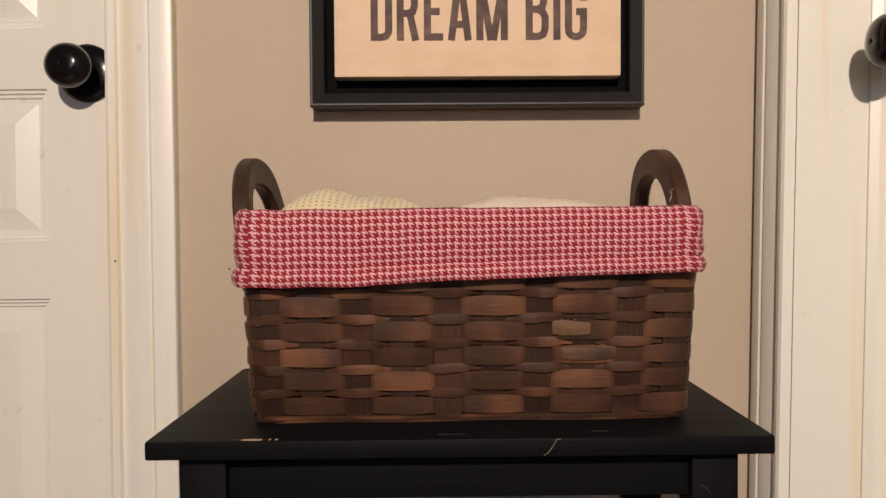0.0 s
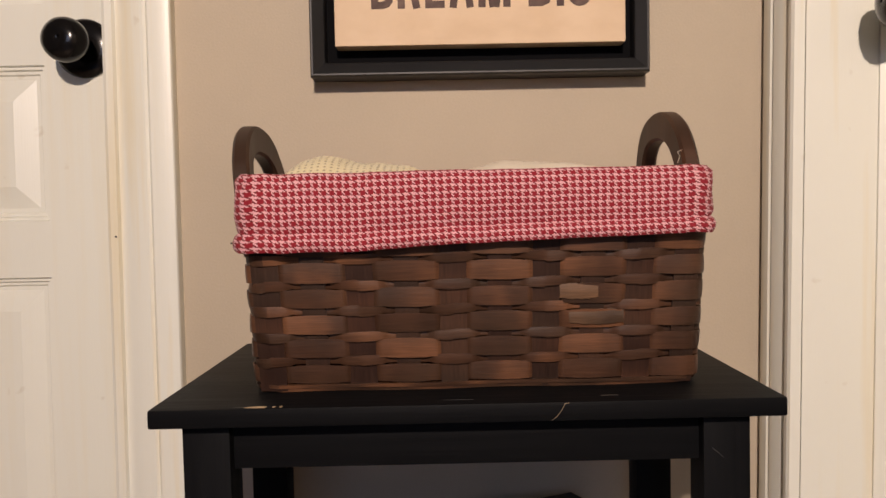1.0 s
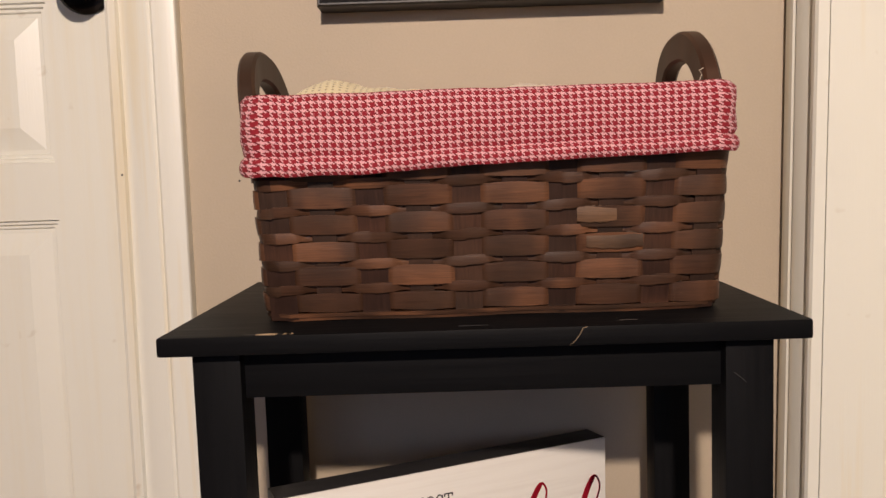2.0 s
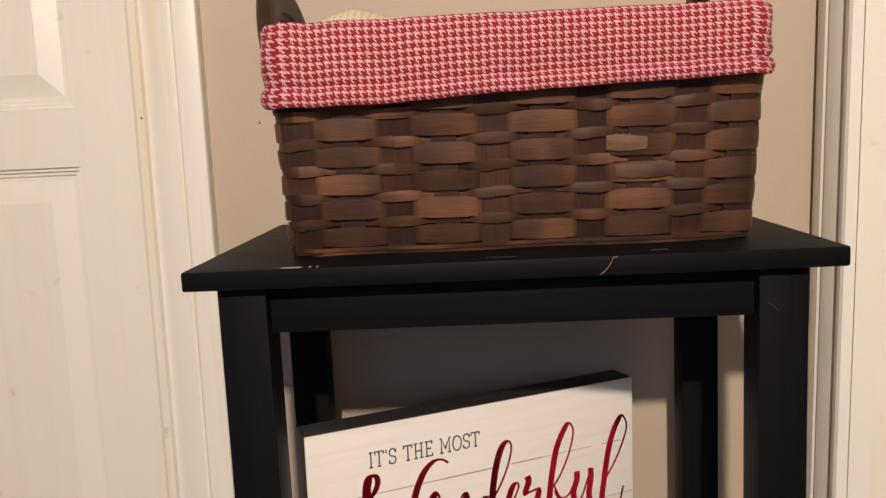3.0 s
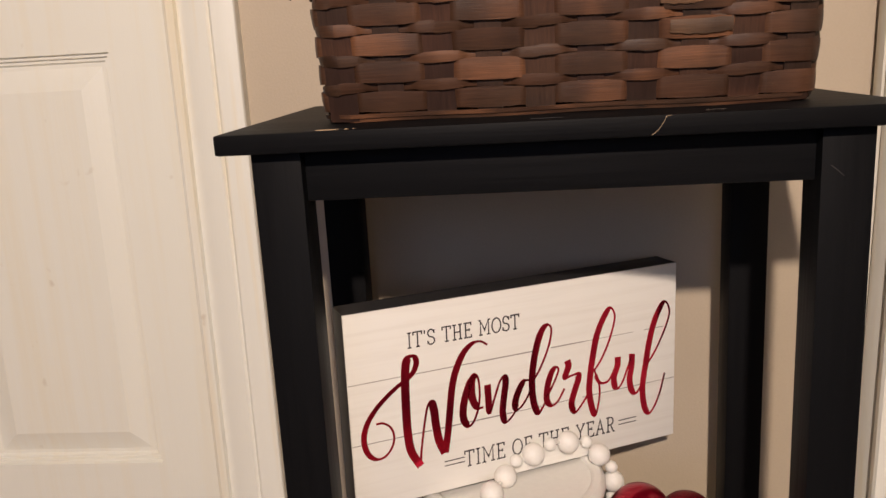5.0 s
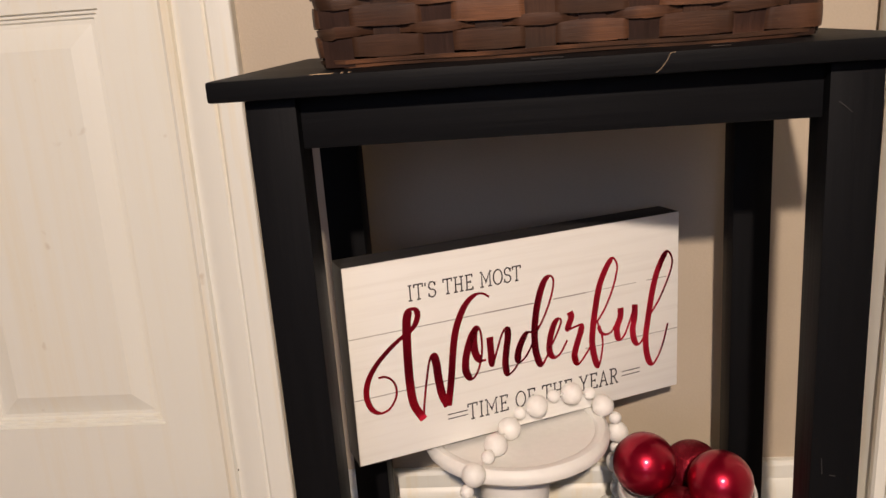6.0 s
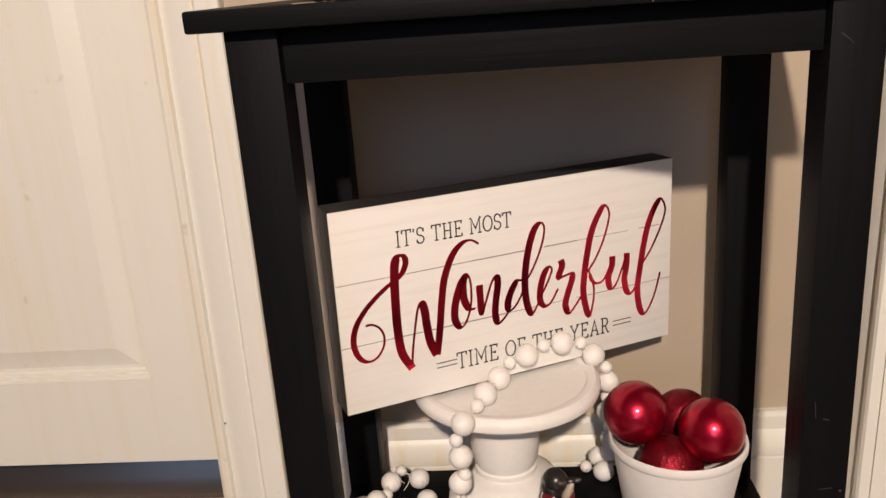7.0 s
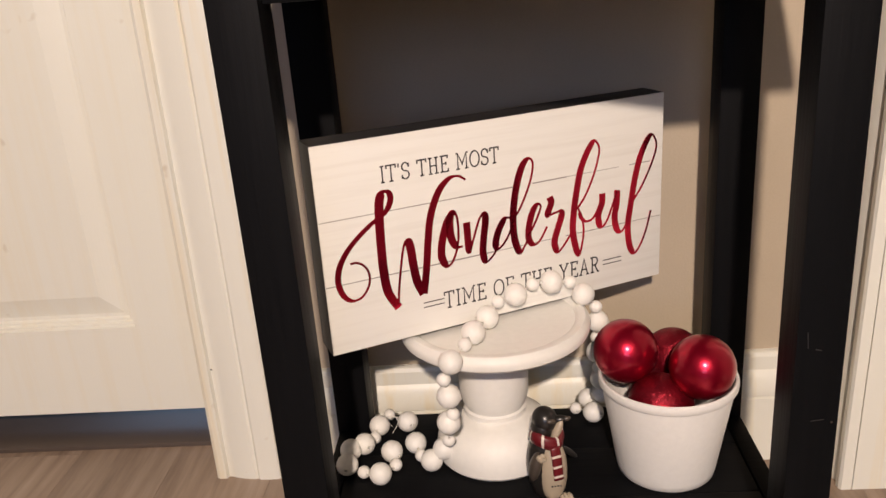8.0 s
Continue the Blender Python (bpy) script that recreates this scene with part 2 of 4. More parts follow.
def lathe(bm, profile, steps=48, centre=(0, 0, 0)):
    """A turned shape from (radius, height) pairs, bottom to top or outside to inside."""
    cx, cy, cz = centre
    rings = []
    for r, z in profile:
        if r < 1e-6:
            rings.append([bm.verts.new((cx, cy, cz + z))])
        else:
            rings.append([bm.verts.new((cx + r * math.cos(2 * math.pi * i / steps), cy + r * math.sin(2 * math.pi * i / steps), cz + z)) for i in range(steps)])
    for a, b in zip(rings, rings[1:]):
        for i in range(steps):
            j = (i + 1) % steps
            if len(a) == 1 and len(b) > 1:
                bm.faces.new((a[0], b[j], b[i]))
            elif len(b) == 1 and len(a) > 1:
                bm.faces.new((a[i], a[j], b[0]))
            elif len(a) > 1:
                bm.faces.new((a[i], a[j], b[j], b[i]))


def extrude_profile(bm, outline, z0, z1, to_world):
    """A closed outline of (a, b) pairs drawn out from z0 to z1; to_world turns (a, b, z) into a place."""
    low = [bm.verts.new(to_world(a, b, z0)) for a, b in outline]
    high = [bm.verts.new(to_world(a, b, z1)) for a, b in outline]
    n = len(outline)
    for i in range(n):
        j = (i + 1) % n
        bm.faces.new((low[i], low[j], high[j], high[i]))
    bm.faces.new(low[::-1])
    bm.faces.new(high)


def finish(bm, smooth=True, angle=35):
    bmesh.ops.recalc_face_normals(bm, faces=bm.faces)
    for f in bm.faces:
        f.smooth = smooth
    for e in bm.edges:
        if len(e.link_faces) == 2 and e.calc_face_angle(0) > radians(angle):
            e.smooth = False


def mesh_of(name, bm, *materials, smooth=True, angle=35):
    finish(bm, smooth, angle)
    me = bpy.data.meshes.new(name)
    bm.to_mesh(me)
    bm.free()
    for m in materials:
        me.materials.append(m)
    return me


def part(name, bm, mat, parent=None, label="", m=None, smooth=True, angle=35):
    """Links a bmesh as one mesh object under a thing or under a part."""
    mats = mat if isinstance(mat, tuple) else (mat,)
    ob = new(name, mesh_of(name, bm, *mats, smooth=smooth, angle=angle))
    if parent:
        ob.parent = parent
    if m is not None:
        ob.matrix_basis = m
    return tagged(ob, label)


def thing(name, label, category, m=None, group=""):
    ob = new(name)
    ob.empty_display_size = 0.02
    if m is not None:
        ob.matrix_basis = m
    return tagged(ob, label, category, group)


def block(name, mat, *b, parent=None, bevel=0.0, label=""):
    bm = bmesh.new()
    box(bm, *b, bevel=bevel)
    return part(name, bm, mat, parent, label)


def structure(ob, label, category):
    return tagged(ob, label, category, "", "structure")


# ---- the large structure ----
WX = 0.3630         # face of the side wall
T = 0.122           # wall thickness
CEIL = 2.44
L0, L1 = -1.097, -0.3355   # opening of the door in the end wall
R0, R1 = -0.832, -0.0705   # opening of the door in the side wall (along y)
HEAD = 2.045
NEAR = -4.6
FARX = -2.2

end_wall = thing("wall_north", "greige painted end wall of the hall", "wall")
structure(end_wall, "greige painted end wall behind the table", "wall")
block("wall_panel", WALL, L1 + 0.018, WX + T, 0, T, 0, CEIL, parent=end_wall)
block("wall_panel", WALL, FARX, L0 - 0.018, 0, T, 0, CEIL, parent=end_wall)
block("wall_panel", WALL, L0 - 0.018, L1 + 0.018, 0, T, HEAD + 0.018, CEIL, parent=end_wall)

side_wall = thing("wall_east", "greige painted side wall with a white door", "wall")
structure(side_wall, "greige painted side wall with a white door", "wall")
block("wall_panel", WALL, WX, WX + T, R1 + 0.018, 0, 0, CEIL, parent=side_wall)
block("wall_panel", WALL, WX, WX + T, NEAR, R0 - 0.018, 0, CEIL, parent=side_wall)
block("wall_panel", WALL, WX, WX + T, R0 - 0.018, R1 + 0.018, HEAD + 0.018, CEIL, parent=side_wall)

south = thing("wall_south", "", "")
structure(south, "greige wall with the daylight window", "wall")
WIN0, WIN1, SILL, LINTEL = -1.0, 0.30, 0.85, 2.05
block("wall_panel", WALL, FARX - T, WIN0, NEAR - T, NEAR, 0, CEIL, parent=south)
block("wall_panel", WALL, WIN1, WX + T, NEAR - T, NEAR, 0, CEIL, parent=south)
block("wall_panel", WALL, WIN0, WIN1, NEAR - T, NEAR, 0, SILL, parent=south)
block("wall_panel", WALL, WIN0, WIN1, NEAR - T, NEAR, LINTEL, CEIL, parent=south)
structure(block("wall_west", WALL, FARX - T, FARX, NEAR, T, 0, CEIL), "plain greige wall closing the room", "wall")
structure(block("ceiling", CEILING, FARX - T, 1.4, NEAR - T, 1.7, CEIL, CEIL + 0.08), "plain off-white ceiling", "ceiling")
for nm, b in (("wall_beyond_north", (FARX, 1.4, 1.6, 1.7, 0, CEIL)), ("wall_beyond_west", (FARX - T, FARX, T, 1.7, 0, CEIL)), ("wall_beyond_east", (1.3, 1.4, NEAR, 1.6, 0, CEIL))):
    structure(block(nm, WALL, *b), "plain wall of the room beyond", "wall")

floor = block("floor", THRESHOLD, FARX - T, 1.4, NEAR - T, 1.7, -0.06, -0.0085)
structure(floor, "grey-brown wood laminate floor", "floor")


def casing_outline(width, thick):
    """Cross section of a moulded door casing: a is across it from the opening, b is out from the wall."""
    w, t = width, thick
    return [(0, 0), (0, 0.60 * t), (0.05 * w, 0.72 * t), (0.15 * w, 0.72 * t), (0.18 * w, 0.48 * t), (0.23 * w, 0.50 * t), (0.30 * w, 0.62 * t), (0.40 * w, 0.76 * t),
            (0.52 * w, 0.86 * t), (0.60 * w, 0.90 * t), (0.64 * w, 0.80 * t), (0.68 * w, 0.98 * t), (0.78 * w, 1.0 * t), (0.93 * w, 1.0 * t), (0.985 * w, 0.93 * t), (w, 0.80 * t), (w, 0)]


CW, CT = 0.0725, 0.017


def doorway(name, label, to_world, width, cw, stop):
    """Jambs, stops and casings of a doorway, in a frame where a runs across the opening, b out of the wall and z up."""
    top = thing(name, label, "door frame")
    structure(top, label, "door frame")
    bm = bmesh.new()
    extrude_profile(bm, [(-p, q) for p, q in casing_outline(cw, CT)], 0, HEAD + cw, to_world)
    part("casing", bm, TRIM, top, angle=20)
    bm = bmesh.new()
    extrude_profile(bm, [(width + p, q) for p, q in casing_outline(cw, CT)], 0, HEAD + cw, to_world)
    part("casing", bm, TRIM, top, angle=20)
    bm = bmesh.new()
    outline = casing_outline(cw, CT)
    lo = [bm.verts.new(to_world(0.0, q, HEAD + p)) for p, q in outline]
    hi = [bm.verts.new(to_world(width, q, HEAD + p)) for p, q in outline]
    for i in range(len(outline)):
        j = (i + 1) % len(outline)
        bm.faces.new((lo[i], lo[j], hi[j], hi[i]))
    bm.faces.new(lo[::-1])
    bm.faces.new(hi)
    part("head_casing", bm, TRIM, top, angle=20)

    def slab(nm, a0, a1, b0, b1, z0, z1):
        b_ = bmesh.new()
        extrude_profile(b_, [(a0, b0), (a1, b0), (a1, b1), (a0, b1)], z0, z1, to_world)
        part(nm, b_, TRIM, top)

    slab("jamb", -0.018, 0, -T, -0.001, 0, HEAD)
    slab("jamb", width, width + 0.018, -T, -0.001, 0, HEAD)
    slab("head_jamb", -0.018, width + 0.018, -T, -0.001, HEAD, HEAD + 0.018)
    for a0, sgn in ((0, 1), (width, -1)):
        b_ = bmesh.new()
        extrude_profile(b_, [(a0, -stop), (a0 + sgn * 0.003, -stop), (a0 + sgn * 0.0045, -stop - 0.005), (a0 + sgn * 0.006, -stop - 0.009), (a0 + sgn * 0.006, -0.085), (a0, -0.085)], 0, HEAD, to_world)
        part("stop", b_, TRIM, top, angle=15)
    slab("stop", 0.006, width - 0.006, -0.085, -stop, HEAD - 0.006, HEAD)
    return top


LEAN = 0.0085      # the old frames lean a little


def to_end(a, b, z):
    """The door in the end wall: a runs to the left from its lock side."""
    lean = LEAN * (1 - 0.5 * min(max(-a / CW, 0), 1))
    return Vector((L1 - a + lean * (z - 0.92), -b, z))


def to_side(a, b, z):
    """The door in the side wall: a runs towards the walk from its lock side."""
    return Vector((WX - b + 0.016 * (z - 0.92), R1 - a, z))


doorway("door_frame_1", "white moulded casing round the end-wall door", to_end, L1 - L0, CW, 0.050)
doorway("door_frame_2", "white moulded casing round the side-wall door", to_side, R1 - R0, 0.0640, 0.071)


def panel_door(name, label, to_world, width, bottom, knob_a, knob_z, face=-0.086):
    """A moulded six-panel door slab with its knob. Its face lies behind the wall's."""
    top = thing(name, label, "door")
    structure(top, label, "door")
    cols = [(0.106, 0.334), (width - 0.334, width - 0.106)]
    rows = [(0.153, 0.6525), (0.718, 0.8965), (0.966, 1.90)]
    a_cuts = sorted({0.003, width - 0.003, *[x for c in cols for x in c]})
    z_cuts = sorted({bottom, HEAD - 0.004, *[z for r in rows for z in r]})
    bm = bmesh.new()

    def quad(*p):
        bm.faces.new([bm.verts.new(to_world(*q)) for q in p])

    for a0, a1 in zip(a_cuts, a_cuts[1:]):
        for z0, z1 in zip(z_cuts, z_cuts[1:]):
            if (a0, a1) in cols and (z0, z1) in rows:
                rings = [(0.0, 0.0), (0.0014, -0.0046), (0.0044, -0.0046), (0.0058, -0.0088), (0.0088, -0.0088), (0.0106, -0.0118), (0.0150, -0.0120), (0.040, -0.0050), (0.042, -0.0050)]
                for (i0, d0), (i1, d1) in zip(rings, rings[1:]):
                    o = [(a0 + i0, face + d0, z0 + i0), (a1 - i0, face + d0, z0 + i0), (a1 - i0, face + d0, z1 - i0), (a0 + i0, face + d0, z1 - i0)]
                    n = [(a0 + i1, face + d1, z0 + i1), (a1 - i1, face + d1, z0 + i1), (a1 - i1, face + d1, z1 - i1), (a0 + i1, face + d1, z1 - i1)]
                    for k in range(4):
                        quad(o[k], o[(k + 1) % 4], n[(k + 1) % 4], n[k])
                quad(*n)
            else:
                quad((a0, face, z0), (a1, face, z0), (a1, face, z1), (a0, face, z1))
    a0, a1, z0, z1, back = 0.003, width - 0.003, bottom, HEAD - 0.004, face - 0.034
    quad((a0, back, z0), (a1, back, z0), (a1, back, z1), (a0, back, z1))
    for p, q in (((a0, z0), (a1, z0)), ((a1, z0), (a1, z1)), ((a1, z1), (a0, z1)), ((a0, z1), (a0, z0))):
        quad((p[0], face, p[1]), (q[0], face, q[1]), (q[0], back, q[1]), (p[0], back, p[1]))
    bmesh.ops.remove_doubles(bm, verts=bm.verts, dist=1e-5)
    part("slab", bm, DOOR, top, angle=12)
    # knob: a turned rose, neck and ball on the axis out of the door
    axis = Matrix.Translation(to_world(knob_a, face, knob_z))
    out = (to_world(0, 1, 0) - to_world(0, 0, 0)).to_track_quat("Z", "Y").to_matrix().to_4x4()
    bm = bmesh.new()
    lathe(bm, [(0, 0.0), (0.0335, 0.0), (0.0335, 0.003), (0.031, 0.0062), (0.026, 0.0085), (0.017, 0.0105), (0.0, 0.0105)], 48)
    rose = part("rose", bm, BLACK_METAL, top, "black bronze door knob rose", axis @ out)
    bm = bmesh.new()
    lathe(bm, [(0.0, 0.010), (0.0125, 0.010), (0.0115, 0.018), (0.012, 0.027), (0.017, 0.033), (0.0214, 0.039), (0.0240, 0.046), (0.0245, 0.053), (0.0230, 0.060), (0.0184, 0.0650),
               (0.0114, 0.0675), (0.0040, 0.0684), (0.0022, 0.0680), (0.0016, 0.0660), (0.0, 0.0660)], 48)
    part("knob", bm, BLACK_METAL, top, "glossy black bronze round door knob", axis @ out)
    return top


panel_door("door_1", "closed white moulded six-panel door with black knob", to_end, L1 - L0, 0.037, 0.058, 0.9135)
panel_door("door_2", "closed white panel door in the side wall", to_side, R1 - R0, 0.02, 0.0630, 0.896, -0.108)
structure(block("threshold_1", THRESHOLD, L0, L1, 0.058, 0.190, -0.006, 0.006, bevel=0.004), "dark grey-brown threshold strip under the door", "threshold")

base = thing("baseboard", "", "")
structure(base, "white moulded baseboard along the end wall", "baseboard")
bm = bmesh.new()
BB = [(0, 0), (0.013, 0), (0.013, 0.0775), (0.0100, 0.0790), (0.0100, 0.0805), (0.0140, 0.0815), (0.0146, 0.0860), (0.0142, 0.0920), (0.0128, 0.0990), (0.0106, 0.1050), (0.0084, 0.1090), (0.0072, 0.1105), (0.0072, 0.1125), (0.0094, 0.1135), (0.0096, 0.1270), (0.0080, 0.1310), (0.0060, 0.132), (0, 0.132)]
lo = [bm.verts.new((L1 + CW, -a, z)) for a, z in BB]
hi = [bm.verts.new((WX - 0.0002, -a, z)) for a, z in BB]
for i in range(len(BB)):
    j = (i + 1) % len(BB)
    bm.faces.new((lo[i], lo[j], hi[j], hi[i]))
bm.faces.new(lo[::-1])
bm.faces.new(hi)
part("board", bm, TRIM, base, angle=15)

win = thing("window_1", "", "")
structure(win, "plain white window letting in daylight", "window")
for x0, x1, z0, z1 in ((WIN0, WIN0 + 0.05, SILL, LINTEL), (WIN1 - 0.05, WIN1, SILL, LINTEL), (WIN0 + 0.05, WIN1 - 0.05, SILL, SILL + 0.05),
                       (WIN0 + 0.05, WIN1 - 0.05, LINTEL - 0.05, LINTEL), (WIN0 + 0.05, WIN1 - 0.05, 1.43, 1.47)):
    block("window_frame", TRIM, x0, x1, NEAR - 0.09, NEAR - 0.03, z0, z1, parent=win)

# ---- side table ----
TZ = 0.587
TX0, TX1, TY0, TY1 = -0.194, 0.245, -0.314, -0.021
table = thing("side_table", "small black-painted wooden side table with a lower shelf, edges chipped", "table")


def table_piece(name, b, bevel=0.0018, along="x", label=""):
    bm = bmesh.new()
    box(bm, *b, bevel=bevel)
    return part(name, bm, BLACK_UPRIGHT if along == "z" else BLACK_PAINT, table, label)


table_piece("tabletop", (TX0, TX1, TY0, TY1, 0.5735, TZ), 0.0022)
LEGS = ((-0.1745, -0.3005, 0.0335), (0.1910, -0.3005, 0.0330), (-0.1765, -0.090, 0.0335), (0.1912, -0.090, 0.0333))
for x, y, w in LEGS:
    table_piece("leg", (x, x + w, y, y + 0.0335, 0.0, 0.5735), 0.0015, "z")
table_piece("apron", (-0.141, 0.1910, -0.291, -0.274, 0.5385, 0.5735), 0.001)
table_piece("apron", (-0.143, 0.1912, -0.079, -0.062, 0.5385, 0.5735), 0.001)
table_piece("apron", (-0.168, -0.151, -0.267, -0.090, 0.5385, 0.5735), 0.001)
table_piece("apron", (0.198, 0.215, -0.267, -0.090, 0.5385, 0.5735), 0.001)
SH = 0.105
table_piece("shelf_rail", (0.2085, 0.2245, -0.267, -0.090, SH - 0.030, SH + 0.001), 0.0012)
table_piece("shelf_rail", (-0.1755, -0.1595, -0.267, -0.090, SH - 0.030, SH + 0.001), 0.0012)
table_piece("shelf_rail", (-0.141, 0.1910, -0.294, -0.278, SH - 0.030, SH + 0.001), 0.0012)
y = -0.2765
while y < -0.06:
    table_piece("shelf_board", (-0.1585, 0.2075, y, y + 0.0715, SH - 0.016, SH), 0.0008)
    y += 0.0727


def chip(x, y, z, points, mat, lift=0.0004):
    bm = bmesh.new()
    low = [bm.verts.new((x + a, y + b, z + lift * 0.2)) for a, b in points]
    top = [bm.verts.new((x + a, y + b, z + lift)) for a, b in points]
    for i in range(len(points)):
        j = (i + 1) % len(points)
        bm.faces.new((low[i], low[j], top[j], top[i]))
    bm.faces.new(top)
    part("chip", bm, mat, table, "bare wood showing through chipped paint", smooth=False)


CHIP_TONE = material("old_chip", (0.055, 0.042, 0.034), 0.7)
CHIP_DIM = material("faint_scratch", (0.022, 0.020, 0.020), 0.7)
chip(-0.119, -0.3112, TZ, [(-0.008, -0.001), (-0.002, -0.0022), (0.006, -0.0020), (0.007, 0.0012), (0.001, 0.0022), (-0.006, 0.0010)], BARE_WOOD)
chip(-0.127, -0.3110, TZ, [(-0.009, -0.0006), (0.002, -0.0012), (0.012, -0.001), (0.017, 0.0004), (0.004, 0.0019), (-0.007, 0.0012)], CHIP_DIM, 0.00025)
chip(-0.104, -0.3112, TZ, [(-0.004, -0.001), (-0.0024, -0.0012), (-0.002, 0.0018), (-0.0036, 0.002)], BARE_WOOD)
chip(-0.099, -0.3112, TZ, [(-0.004, -0.0012), (-0.003, -0.0014), (-0.0024, 0.0018), (-0.0036, 0.002)], BARE_WOOD)
chip(0.126, -0.2975, TZ, [(-0.006, -0.0002), (0.006, 0.0), (0.006, 0.0003), (-0.006, 0.0001)], CHIP_TONE)
chip(0.02, -0.302, TZ, [(-0.010, -0.0001), (0.010, 0.0), (0.010, 0.0002), (-0.010, 0.0001)], CHIP_DIM)

# ---- basket with its lining ----
BZ = TZ + 0.0002
basket = thing("woven_basket", "rectangular brown woven splint basket with wooden handles, on the table", "basket", pose(0.0335, -0.166, BZ, 0, 0, 0.8))
PITCH_N = 32


def rounded(hx, hy, r, count):
    """Places, outward ways and running lengths round a rounded rectangle, from the front's left end to the right."""
    pts = []
    runs = [((-hx + r, -hy), (hx - r, -hy)), None, ((hx, -hy + r), (hx, hy - r)), None, ((hx - r, hy), (-hx + r, hy)), None, ((-hx, hy - r), (-hx, -hy + r)), None]
    corners = [(hx - r, -hy + r, -90), (hx - r, hy - r, 0), (-hx + r, hy - r, 90), (-hx + r, -hy + r, 180)]
    for i, run in enumerate(runs):
        if run:
            (ax, ay), (bx, by) = run
            for k in range(60):
                pts.append((ax + (bx - ax) * k / 60, ay + (by - ay) * k / 60))
        else:
            cx, cy, a0 = corners[i // 2]
            for k in range(16):
                a = radians(a0 + 90 * k / 16)
                pts.append((cx + r * math.cos(a), cy + r * math.sin(a)))
    p = np.array(pts + [pts[0]])
    d = np.r_[0, np.cumsum(np.linalg.norm(np.diff(p, axis=0), axis=1))]
    s = np.linspace(0, d[-1], count, endpoint=False)
    q = np.c_[np.interp(s, d, p[:, 0]), np.interp(s, d, p[:, 1])]
    ahead = np.roll(q, -1, 0) - np.roll(q, 1, 0)
    ahead /= np.linalg.norm(ahead, axis=1)[:, None]
    return q, np.c_[ahead[:, 1], -ahead[:, 0]], s, d[-1]


def sizes(z):
    k = z / 0.160
    return 0.1645 + 0.0030 * k, 0.0960 + 0.0285 * k


def station(z, n):
    """Places and outward ways round the basket at height z; a place keeps its share of the way round at every height."""
    hx0, hy0 = sizes(0.08)
    hx, hy = sizes(z)
    q, out, _, total = rounded(hx0, hy0, 0.014, n)
    return q * (hx / hx0, hy / hy0), out, total


def weaver(z, high, sign, thick, rng, amp):
    """One splint woven round the basket at height z; sign tells which stakes it passes in front of."""
    n = PITCH_N * 16
    q, out, total = station(z, n)
    hx, hy = sizes(z)
    bm = bmesh.new()
    uv = bm.loops.layers.uv.new("uv")
    rings = []
    ph = [rng.uniform(-1, 1) for _ in range(PITCH_N)]
    for i in range(n):
        w = math.cos(math.pi * PITCH_N * i / n)
        if sign < 0:
            w = min(max((0.60 - w) * 6.0, -1), 1)
        else:
            w = math.copysign(abs(w) ** 0.45, w)
        cell = (i // 32) % (PITCH_N // 2)
        dz = 0.0006 * ph[cell] + 0.0002 * math.sin(i * 0.19)
        bow = max(math.cos(math.pi * PITCH_N * i / n) * sign, 0.0)
        h = high * ((0.90 + 0.09 * bow**0.5 if sign < 0 else 0.74 + 0.32 * bow**0.6) + 0.04 * ph[(cell + 3) % 16])
        lean = 0.0006 * ph[(cell + 7) % 16]
        o = amp * w
        ring = []
        for side, zz in ((0.38, -0.5), (0.58, -0.30), (0.66, 0), (0.58, 0.30), (0.38, 0.5), (-0.5, 0.5), (-0.5, -0.5)):
            k = o + side * thick + lean * zz * 2 + 0.0003 * bow
            lx, ly = sizes(z + dz + zz * h)
            ring.append(bm.verts.new((q[i][0] * lx / hx + out[i][0] * k, q[i][1] * ly / hy + out[i][1] * k, z + dz + zz * h)))
        rings.append(ring)
    for i in range(n):
        a, b = rings[i], rings[(i + 1) % n]
        for k in range(7):
            f = bm.faces.new((a[k], b[k], b[(k + 1) % 7], a[(k + 1) % 7]))
            for loop in f.loops:
                along = total * (i + (1 if loop.vert in b else 0)) / n
                loop[uv].uv = (along, loop.vert.co.z)
    return bm, total


rng = random.Random(4)
ROW = 0.01885
for r in range(7):
    z = 0.0138 + r * ROW
    bm, _ = weaver(z, 0.0148, -1, 0.0011, rng, 0.0020)
    part("weaver", bm, SPLINT, basket, angle=60)
    bm, _ = weaver(z + ROW / 2 - 0.0002, 0.0072, 1, 0.0011, rng, 0.0027)
    part("weaver", bm, SPLINT, basket, angle=60)
n = PITCH_N
for i in range(n):
    rows = []
    for z in np.linspace(0.001, 0.150, 8):
        q, out, total = station(z, n * 10)
        rows.append((z, q[i * 10], out[i * 10]))
    bm = bmesh.new()
    uv = bm.loops.layers.uv.new("uv")
    half = 0.0100 if i % 2 == 0 else 0.0088
    rings = []
    for z, p, o in rows:
        side = Vector((-o[1], o[0], 0))
        c = Vector((p[0], p[1], z))
        o = Vector((o[0], o[1], 0))
        shift = 0.0002 if i % 2 == 0 else -0.0002
        rings.append([bm.verts.new(c + side * half * a + o * (shift + b)) for a, b in ((-1, 0.0004), (0, 0.0009), (1, 0.0004), (1, -0.0007), (-1, -0.0007))])
    for a, b in zip(rings, rings[1:]):
        for k in range(5):
            f = bm.faces.new((a[k], a[(k + 1) % 5], b[(k + 1) % 5], b[k]))
            for loop in f.loops:
                loop[uv].uv = (loop.vert.co.z, 0.02 * (k + (1 if loop.vert in (a[(k + 1) % 5], b[(k + 1) % 5]) else 0)) / 5)
    part("stake", bm, STAKE, basket, angle=60)


PALE_SPLINT = splint("bare_splint", (0.090, 0.051, 0.030))


